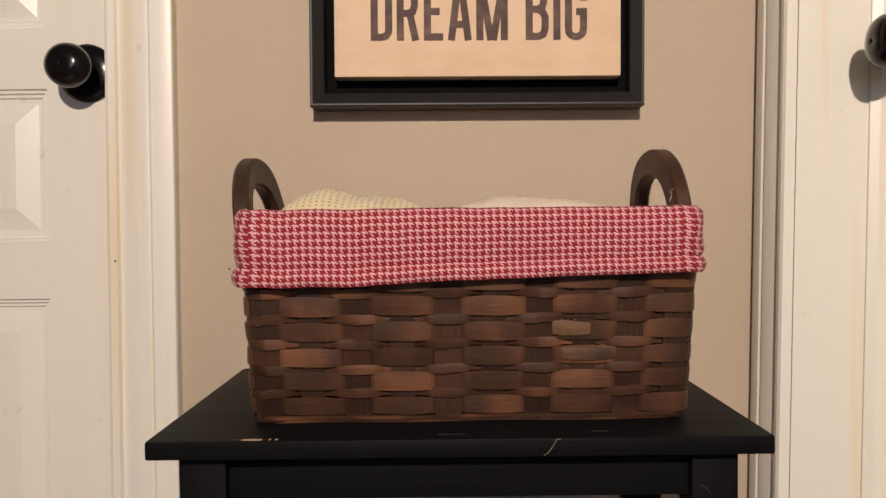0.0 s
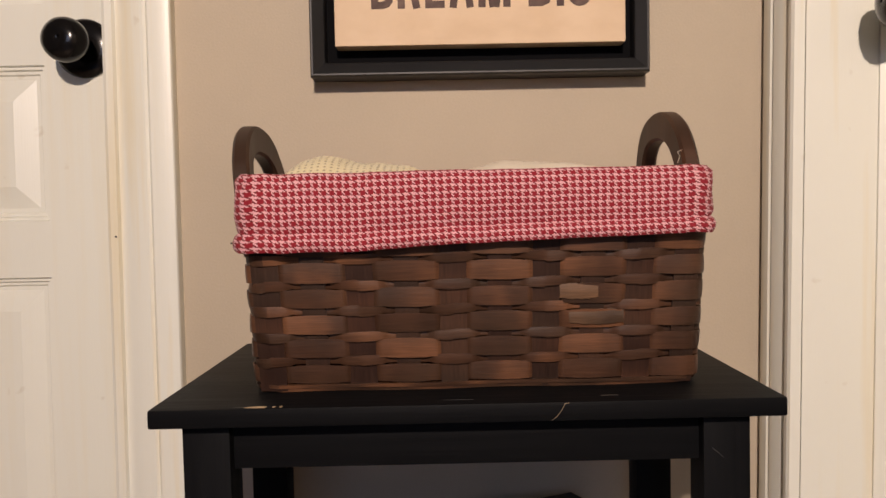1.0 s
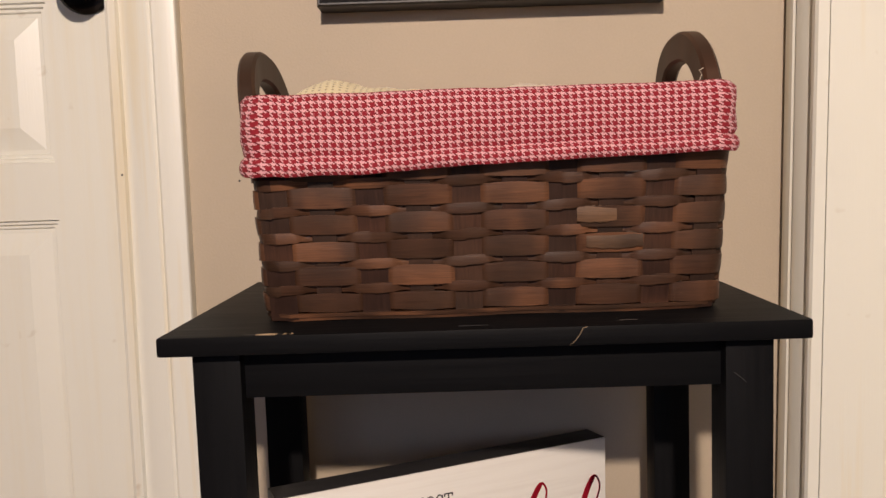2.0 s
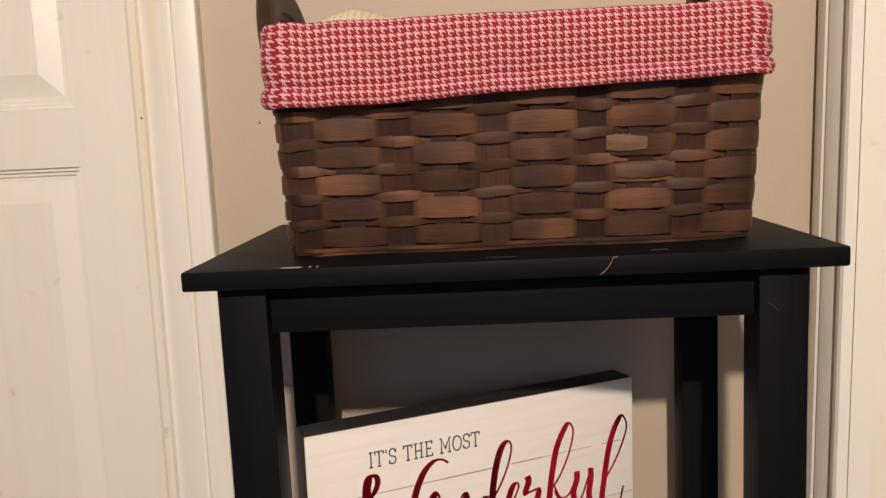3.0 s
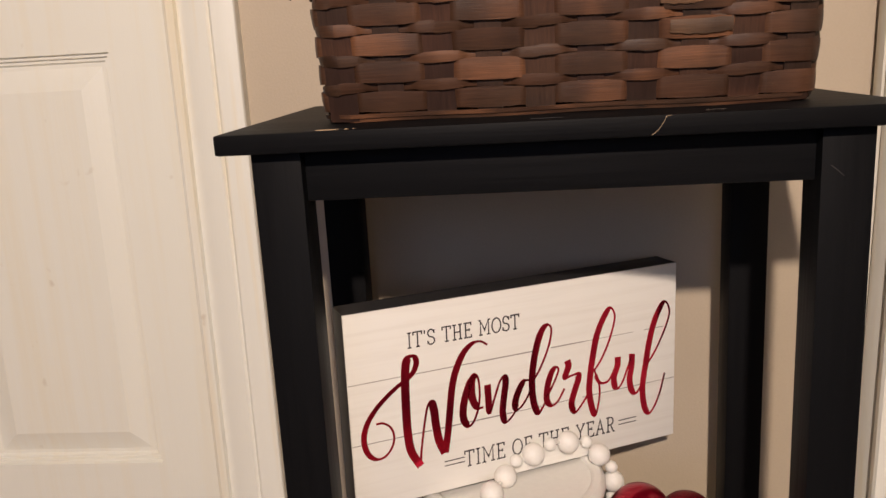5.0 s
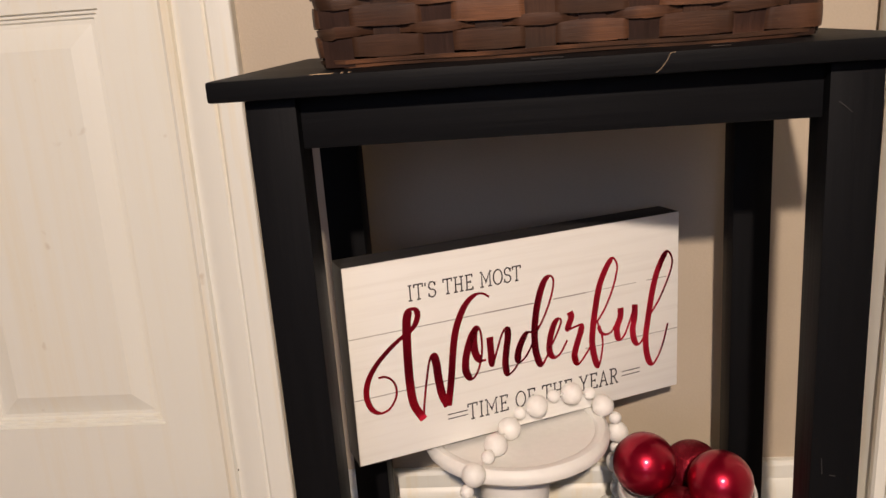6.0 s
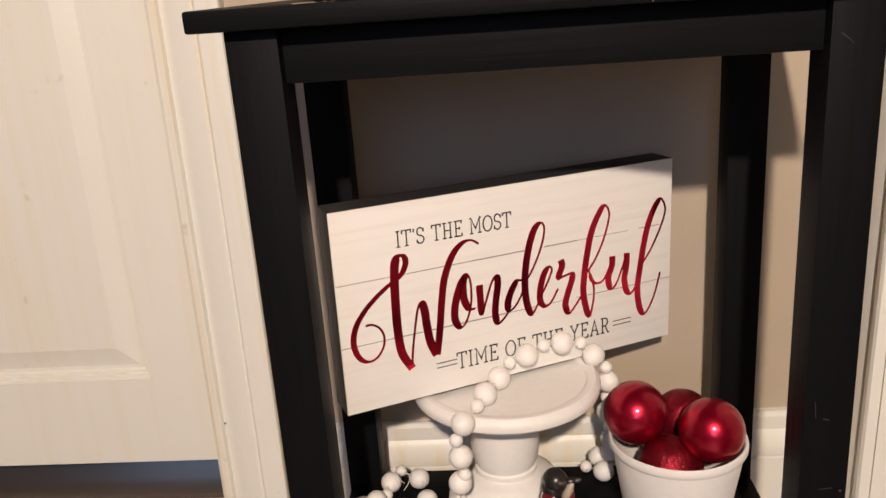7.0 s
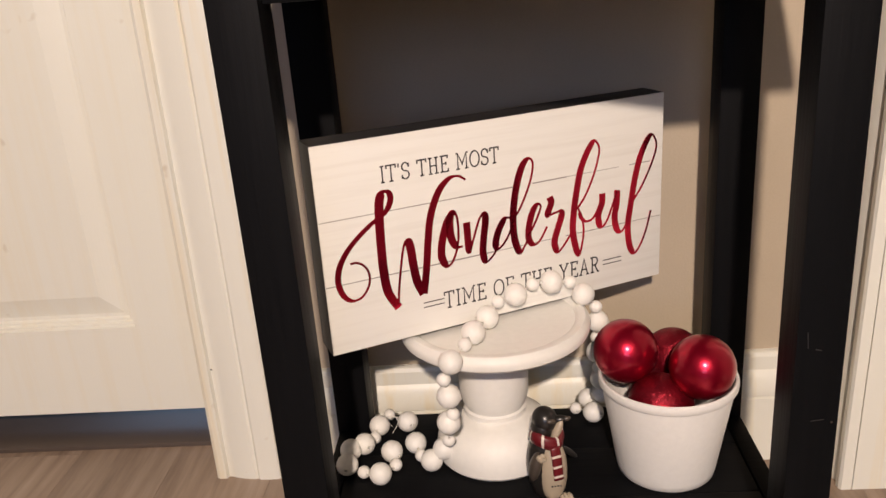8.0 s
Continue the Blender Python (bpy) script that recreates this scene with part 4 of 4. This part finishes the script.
STROKE_N = [(128.6, 93.3), (128.9, 82.1), (129.9, 66.2), (134.3, 77.1), (140.5, 93.3), (144.9, 98.3), (146.6, 92.1), (144.2, 77.0), (142.8, 63.5), (145.3, 53.9), (151.9, 57.5), (156.4, 63.5)]
STROKE_D = [(170.6, 89.6), (165.0, 89.4), (158.9, 80.2), (155.5, 69.5), (157.4, 63.5), (162.8, 66.3), (168.9, 74.6), (173.6, 86.0), (181.3, 97.4), (188.5, 111.6), (193.2, 125.2), (194.2, 135.2), (190.6, 139.3), (184.8, 135.1), (179.7, 123.3), (175.7, 107.1), (173.4, 88.6), (174.3, 69.2), (179.0, 55.3), (183.9, 60.0), (189.3, 69.6)]
STROKE_E = [(187.4, 70.0), (191.8, 74.4), (198.0, 85.5), (201.2, 93.7), (198.4, 96.8), (193.4, 91.7), (189.1, 78.5), (188.5, 66.2), (193.5, 59.8), (200.1, 62.9), (207.3, 74.0)]
STROKE_R = [(210.5, 101.0), (211.9, 95.2), (208.0, 84.5), (214.5, 85.2), (221.4, 85.9), (222.3, 80.8), (218.0, 69.1), (214.7, 57.1), (218.4, 47.9), (225.6, 53.9), (233.9, 64.9)]
STROKE_F = [(239.3, 85.0), (247.6, 95.7), (255.9, 111.9), (261.1, 127.6), (262.2, 137.8), (257.4, 144.6), (250.2, 136.3), (243.0, 121.0), (238.7, 102.6), (235.3, 81.9), (234.3, 62.1), (240.0, 40.3), (244.5, 52.7), (245.5, 67.2), (242.3, 78.7), (239.8, 85.5)]
STROKE_LINK = [(241.3, 80.7), (243.6, 74.8), (248.2, 71.2), (255.4, 72.5), (261.7, 82.2), (265.5, 93.2)]
STROKE_U = [(265.9, 94.4), (265.4, 85.1), (261.6, 74.9), (262.6, 65.6), (266.1, 62.6), (271.0, 67.6), (276.2, 79.4), (281.4, 93.0), (281.9, 93.3), (281.5, 82.1), (279.4, 69.7), (281.5, 58.1), (286.2, 53.4), (291.1, 58.1), (296.3, 70.0)]
STROKE_L = [(300.5, 82.2), (310.0, 95.2), (320.4, 115.2), (324.8, 130.6), (319.9, 141.1), (313.7, 135.8), (306.5, 121.0), (301.4, 102.2), (297.3, 79.1), (294.3, 57.4), (296.6, 38.0), (302.1, 29.2), (308.6, 35.5), (315.0, 49.4), (320.2, 68.3)]


def brush(points, parent, index, swell):
    """A calligraphic stroke: a smooth ribbon that swells on the way down."""
    p = np.array(points) / 1000.0
    ext = np.vstack([2 * p[0] - p[1], p, 2 * p[-1] - p[-2]])
    path = []
    for i in range(1, len(ext) - 2):
        a, b, c, d = ext[i - 1 : i + 3]
        for k in range(9):
            t = k / 9
            path.append(0.5 * (2 * b + (c - a) * t + (2 * a - 5 * b + 4 * c - d) * t**2 + (3 * b - a - 3 * c + d) * t**3))
    path.append(p[-1])
    path = np.array(path)
    ahead = np.gradient(path, axis=0)
    ahead /= np.linalg.norm(ahead, axis=1)[:, None] + 1e-9
    w = 0.0010 + 1.15 * swell * np.clip(-ahead[:, 1] * 1.1 - 0.05, 0, 1)
    for _ in range(4):
        w = np.convolve(np.r_[w[0], w, w[-1]], (0.25, 0.5, 0.25), "valid")
    side = np.c_[-ahead[:, 1], ahead[:, 0]]
    bm = bmesh.new()
    lift = -0.00020 - 0.00001 * index
    rows = []
    for q, s, ww in zip(path, side, w):
        l, r = q + s * ww, q - s * ww
        rows.append([bm.verts.new((l[0], lift, l[1])), bm.verts.new((r[0], lift, r[1])), bm.verts.new((r[0], 0.0, r[1])), bm.verts.new((l[0], 0.0, l[1]))])
    for a, b in zip(rows, rows[1:]):
        for k in range(4):
            bm.faces.new((a[k], a[(k + 1) % 4], b[(k + 1) % 4], b[k]))
    bm.faces.new(rows[0][::-1])
    bm.faces.new(rows[-1])
    part("script_letter", bm, FOIL, parent, "shiny dark red foil script letter", smooth=False)


for i, (stroke, swell) in enumerate(((STROKE_CAP_LOOP, 0.0014), (STROKE_CAP_FIRST, 0.0025), (STROKE_CAP_MIDDLE, 0.0024), (STROKE_CAP_LAST, 0.0020), (STROKE_O, 0.0022), (STROKE_N, 0.0020),
                                     (STROKE_D, 0.0021), (STROKE_E, 0.0019), (STROKE_R, 0.0020), (STROKE_F, 0.0020), (STROKE_LINK, 0.0008), (STROKE_U, 0.0020), (STROKE_L, 0.0020))):
    brush(stroke, face, i, swell)

# ---- white pedestal ----
pedestal = thing("cake_stand", "white chalk-painted turned wooden pedestal stand on the shelf", "stand", pose(-0.012, -0.125, SH))
bm = bmesh.new()
lathe(bm, [(0, 0), (0.054, 0), (0.0565, 0.003), (0.0568, 0.012), (0.0560, 0.018), (0.0535, 0.026), (0.0485, 0.033), (0.0420, 0.0385), (0.0360, 0.0412), (0.0315, 0.0425), (0.0293, 0.0435),
           (0.0288, 0.0450), (0.0297, 0.0462), (0.0297, 0.0495), (0.0276, 0.0510), (0.0282, 0.0525), (0.0300, 0.0560), (0.0315, 0.0620), (0.0324, 0.0710), (0.0326, 0.0850),
           (0.0328, 0.1120), (0.0334, 0.1200), (0.038, 0.1245), (0, 0.1245)], 64)
part("column", bm, STAND, pedestal, "turned white column and foot", Matrix.Translation((-0.004, 0, 0)))
bm = bmesh.new()
lathe(bm, [(0, 0.1240), (0.076, 0.1240), (0.082, 0.1258), (0.0854, 0.129), (0.0862, 0.133), (0.0852, 0.137), (0.0815, 0.1405), (0.0765, 0.1408), (0.0740, 0.1395), (0.0725, 0.1378), (0, 0.1378)], 72)
part("plate", bm, STAND, pedestal, "round white top plate with a raised rim")

# ---- bead garland ----
RUN_COIL = [(-0.156, -0.159, 0.115, 1), (-0.156, -0.135, 0.115, 1), (-0.140, -0.166, 0.111, 0), (-0.123, -0.175, 0.115, 1), (-0.111, -0.156, 0.111, 0), (-0.116, -0.140, 0.115, 1), (-0.144, -0.126, 0.115, 1), (-0.136, -0.110, 0.111, 0), (-0.133, -0.094, 0.115, 1), (-0.126, -0.068, 0.111, 0), (-0.105, -0.089, 0.115, 1), (-0.094, -0.127, 0.115, 1), (-0.088, -0.143, 0.111, 0), (-0.077, -0.157, 0.115, 1)]
RUN_CLIMB = [(-0.065, -0.155, 0.126, 1), (-0.058, -0.178, 0.150, 0), (-0.055, -0.200, 0.182, 1), (-0.051, -0.202, 0.191, 0), (-0.053, -0.204, 0.210, 1), (-0.056, -0.206, 0.227, 0), (-0.049, -0.208, 0.244, 1)]
RUN_PLATE = [(-0.037, -0.192, 0.251, 0), (-0.030, -0.178, 0.255, 1), (-0.018, -0.149, 0.255, 1), (-0.008, -0.135, 0.263, 0), (0.008, -0.132, 0.268, 1), (0.024, -0.119, 0.271, 0), (0.041, -0.115, 0.271, 1), (0.059, -0.101, 0.264, 0), (0.070, -0.110, 0.255, 1)]
RUN_HANG = [(0.082, -0.104, 0.239, 0), (0.084, -0.102, 0.223, 1), (0.083, -0.100, 0.206, 0), (0.084, -0.094, 0.187, 1), (0.086, -0.088, 0.167, 0), (0.089, -0.081, 0.150, 1), (0.090, -0.075, 0.132, 1)]
RUN_TAIL = [(0.079, -0.058, 0.115, 1), (0.065, -0.070, 0.111, 0), (0.081, -0.085, 0.115, 1)]

garland = thing("bead_garland", "strand of white painted wooden beads draped over the stand", "garland")
MESHES = {}
for big, radius in ((1, 0.0104), (0, 0.0060)):
    bm = bmesh.new()
    hole = radius * 0.16
    prof = [(hole, -radius * 0.6)] + [(max(radius * math.sin(a), hole), -radius * math.cos(a)) for a in np.linspace(0.17, math.pi - 0.17, 13)] + [(hole, radius * 0.6)]
    lathe(bm, prof, 20)
    MESHES[big] = mesh_of("bead", bm, BEAD, angle=60)
rng = random.Random(2)
places = [Vector(p[:3]) for run in (RUN_COIL, RUN_CLIMB, RUN_PLATE, RUN_HANG, RUN_TAIL) for p in run]
bigs = [p[3] for run in (RUN_COIL, RUN_CLIMB, RUN_PLATE, RUN_HANG, RUN_TAIL) for p in run]
for i, (p, big) in enumerate(zip(places, bigs)):
    ob = new("bead", MESHES[big])
    ob.parent = garland
    ahead = (places[min(i + 1, len(places) - 1)] - places[max(i - 1, 0)]).normalized()
    ob.matrix_basis = Matrix.Translation(p) @ ahead.to_track_quat("Z", "Y").to_matrix().to_4x4() @ pose(0, 0, 0, 0, 0, rng.uniform(0, 360))


def cord(points, radius, parent, mat, name="string"):
    bm = bmesh.new()
    ring = []
    for i, p in enumerate(points):
        d = (points[min(i + 1, len(points) - 1)] - points[max(i - 1, 0)]).normalized()
        m = d.to_track_quat("Z", "Y").to_matrix()
        ring.append([bm.verts.new(p + m @ Vector((radius * math.cos(a), radius * math.sin(a), 0))) for a in (0, 1.257, 2.513, 3.77, 5.027)])
    for a, b in zip(ring, ring[1:]):
        for k in range(5):
            bm.faces.new((a[k], a[(k + 1) % 5], b[(k + 1) % 5], b[k]))
    part(name, bm, mat, parent)


for a, b in zip(places, places[1:]):
    if (b - a).length < 0.030:
        cord([a, b], 0.0006, garland, STRING)
loop_at = Vector((-0.118, -0.100, 0.117))
cord([loop_at + Vector((0.006 * math.sin(a), -0.012 + 0.010 * a / 6, 0.016 * math.sin(a / 2))) for a in np.linspace(0, 6.2, 22)], 0.0003, garland, STRING)

# ---- bucket with baubles ----
bucket = thing("white_bucket", "white ceramic tapered bucket with a rolled rim, holding red baubles", "bucket", pose(0.1360, -0.163, SH))
bm = bmesh.new()
lathe(bm, [(0, 0.0), (0.0405, 0.0), (0.0425, 0.0018), (0.0440, 0.008), (0.0569, 0.0868), (0.0563, 0.0940), (0.0553, 0.0900), (0.0410, 0.006), (0, 0.005)], 72)
part("body", bm, ENAMEL, bucket)
bm = bmesh.new()
RIM = [(0.0566, 0.0862), (0.0588, 0.0872), (0.0597, 0.0890), (0.0599, 0.0925), (0.0592, 0.0950), (0.0579, 0.0958), (0.0567, 0.0952), (0.0558, 0.0925), (0.0556, 0.0885), (0.0566, 0.0862)]
lathe(bm, RIM, 72)
bmesh.ops.remove_doubles(bm, verts=bm.verts, dist=1e-6)
part("rim", bm, ENAMEL, bucket, "rolled white rim")


def bauble(label, mat, place, r, cap_dir):
    top = thing("bauble", label, "bauble", pose(*place), "baubles in the bucket")
    bm = bmesh.new()
    bmesh.ops.create_uvsphere(bm, u_segments=40, v_segments=24, radius=r)
    part("ball", bm, mat, top, angle=60)
    bm = bmesh.new()
    lathe(bm, [(0, 0), (0.0045, 0), (0.0048, 0.002), (0.0045, 0.005), (0.003, 0.0062), (0, 0.0062)], 16)
    turn = Vector(cap_dir).normalized().to_track_quat("Z", "Y").to_matrix().to_4x4()
    part("cap", bm, SILVER, top, "small silver bauble cap", turn @ Matrix.Translation((0, 0, r - 0.0012)))
    return top


bauble("shiny red glass bauble resting on the bucket rim", RED_SHINE, (0.1015, -0.153, 0.2180), 0.0282, (-0.2, 1, -0.3))
bauble("shiny red glass bauble leaning over the bucket rim", RED_SHINE, (0.1605, -0.183, 0.2155), 0.0275, (0.4, 0.9, -0.2))
bauble("glittery red bauble at the back of the bucket", RED_GLITTER, (0.1480, -0.128, 0.1965), 0.0270, (0, 0.8, -0.6))
bauble("glittery red bauble sunk low in the bucket", RED_GLITTER, (0.1270, -0.181, 0.1790), 0.0282, (0, 0.3, -1))


# ---- penguin figurine: one plain mesh ----
def figurine():
    bm = bmesh.new()

    def lump(mat, c, r, turn=(0, 0, 0), seg=20):
        v = bmesh.ops.create_uvsphere(bm, u_segments=seg, v_segments=max(8, seg // 2), radius=1.0)["verts"]
        m = Matrix.Translation(c) @ Euler([radians(a) for a in turn]).to_matrix().to_4x4() @ Matrix.Diagonal((*r, 1))
        bmesh.ops.transform(bm, matrix=m, verts=v)
        for f in {f for x in v for f in x.link_faces}:
            f.material_index = mat

    def bar(mat, path, wide, thick):
        """A soft flat strip along a path; mat tells the material of each step."""
        rows = []
        for i, p in enumerate(path):
            p = Vector(p)
            d = (Vector(path[min(i + 1, len(path) - 1)]) - Vector(path[max(i - 1, 0)])).normalized()
            n = d.cross(Vector((1, 0, 0))).normalized()
            side = n.cross(d).normalized()
            rows.append([bm.verts.new(p + side * wide * a + n * thick * b) for a, b in ((-1, 0), (-0.8, 1), (0.8, 1), (1, 0), (0.8, -1), (-0.8, -1))])
        for i, (a, b) in enumerate(zip(rows, rows[1:])):
            for k in range(6):
                bm.faces.new((a[k], a[(k + 1) % 6], b[(k + 1) % 6], b[k])).material_index = mat(i)
        bm.faces.new(rows[0][::-1]).material_index = mat(0)
        bm.faces.new(rows[-1]).material_index = mat(len(path) - 2)

    lump(0, (-0.001, 0.004, 0.034), (0.0185, 0.0165, 0.036), seg=28)             # back
    lump(1, (0.0040, -0.0050, 0.031), (0.0150, 0.0125, 0.031), seg=28)           # belly
    lump(0, (-0.0005, 0.0015, 0.0785), (0.0128, 0.0130, 0.0110), (0, 12, 0), 24)  # head
    lump(0, (-0.0040, 0.0015, 0.0715), (0.0110, 0.0120, 0.0090), (0, 0, 0), 20)  # nape
    lump(4, (0.0020, -0.0095, 0.0815), (0.0052, 0.0030, 0.0022), (0, 8, 0), 12)  # eye patch, its greyish highlight put in as brown colour
    lump(0, (0.0125, -0.0060, 0.0800), (0.0075, 0.0042, 0.0034), (0, -4, -14))   # beak
    lump(4, (0.0180, -0.0078, 0.0806), (0.0050, 0.0026, 0.0022), (0, -8, -14))   # beak tip
    lump(1, (0.0085, -0.0085, 0.0715), (0.0042, 0.0048, 0.0110), (0, 30, 0))     # throat
    n = 40
    rings = []
    for i in range(n):                                                           # scarf round the neck
        a = 2 * math.pi * i / n
        sag = 0.0022 * math.sin(a * 2 + 0.6)
        ring = []
        for b in range(8):
            t = 2 * math.pi * b / 8
            r = 0.0128 + 0.0036 * math.cos(t)
            ring.append(bm.verts.new((0.0005 + r * 1.08 * math.cos(a), 0.0005 + r * 1.06 * math.sin(a), 0.0628 + sag + 0.0068 * math.sin(t))))
        rings.append(ring)
    for i in range(n):
        for b in range(8):
            f = bm.faces.new((rings[i][b], rings[(i + 1) % n][b], rings[(i + 1) % n][(b + 1) % 8], rings[i][(b + 1) % 8]))
            f.material_index = 3 if i % 6 == 2 else 2
    tail = [(0.0030 + 0.0002 * i, -0.0165 - 0.0022 * math.sin(min(i, 7) / 7 * 1.6), 0.0600 - 0.0024 * i) for i in range(14)]
    bar(lambda i: 3 if i in (3, 7, 11) else 2, tail, 0.0052, 0.0014)              # scarf end
    lump(4, (-0.0150, -0.0075, 0.0390), (0.0060, 0.0075, 0.0150), (8, 14, 0))     # wing
    for dx, dz in ((-0.0020, 0.0), (0.0016, 0.0012), (0.0, -0.0022), (0.0032, -0.0016)):
        lump(1, (-0.0105 + dx, -0.0135, 0.0500 + dz), (0.0028, 0.0026, 0.0028), seg=10)  # mitten
    lump(0, (0.0235, 0.0020, 0.0420), (0.0120, 0.0026, 0.0030), (0, 38, 0))       # wing
    for dx in (-0.004, 0.0, 0.004):
        lump(1, (0.0150 + dx, -0.0120 - 0.001 * abs(dx) / 0.004, 0.0042), (0.0030, 0.0070, 0.0042), seg=12)  # toes
        lump(1, (-0.0060 + dx, -0.0165, 0.0042), (0.0030, 0.0070, 0.0042), seg=12)
    for k in range(4):
        lump(0, (-0.0010 + 0.0030 * k, -0.0168, 0.0215 - 0.0002 * k), (0.0010, 0.0005, 0.0008), seg=8)  # marks on the belly
    bmesh.ops.scale(bm, vec=(0.85, 0.88, 1.0), verts=bm.verts)
    bmesh.ops.rotate(bm, cent=(0, 0, 0), matrix=Matrix.Rotation(radians(15), 3, "Z"), verts=bm.verts)
    ob = part("penguin_figurine", bm, (PENGUIN_BLACK, PENGUIN_CREAM, SCARF_RED, SCARF_WHITE, PENGUIN_BROWN), None, "", pose(0.0268, -0.2040, SH), angle=180)
    tagged(ob, "small glossy penguin figurine wearing a striped scarf, on the shelf", "figurine")


figurine()

# loose threads at the corners of the lining
for pts in ([(0.193, -0.235, 0.752), (0.1945, -0.2365, 0.757), (0.1925, -0.2375, 0.760), (0.1955, -0.238, 0.7615)],):
    bm_place = liner.matrix_basis.inverted()
    cord([bm_place @ Vector(p) for p in pts], 0.00022, liner, FLEECE, "thread")

# ---- small marks ----
bm = bmesh.new()
lathe(bm, [(0, 0.0), (0.0011, 0.0), (0.0009, 0.0005), (0, 0.0007)], 10)
mark_mesh = mesh_of("nail_hole", bm, INK)
for x, yy, z in ((-0.3285, -0.0125, 0.700), (-0.3262, -0.0125, 0.143), (-0.212, 0.0, 0.690)):
    ob = new("nail_mark", mark_mesh)
    ob.matrix_basis = pose(x, yy - 0.0003, z, 90)
    structure(ob, "small dark nail mark in the paint", "mark")

# ---- floor planks ----
PW, PL = 0.128, 1.22
bm = bmesh.new()
box(bm, 0, PW - 0.0002, 0, PL - 0.0002, -0.0085, 0.0, bevel=0.0003, steps=1)
plank_mesh = mesh_of("plank", bm, LAMINATE)
rng = random.Random(6)
x = FARX
while x < 1.3:
    y, run = NEAR, rng.uniform(0.3, 1.0) * PL
    while y < 1.6:
        run = min(run, 1.6 - y)
        ob = new("plank", plank_mesh)
        ob.parent = floor
        ob.location, ob.scale = (x, y, 0), (1, run / PL, 1)
        y, run = y + run, PL
    x += PW
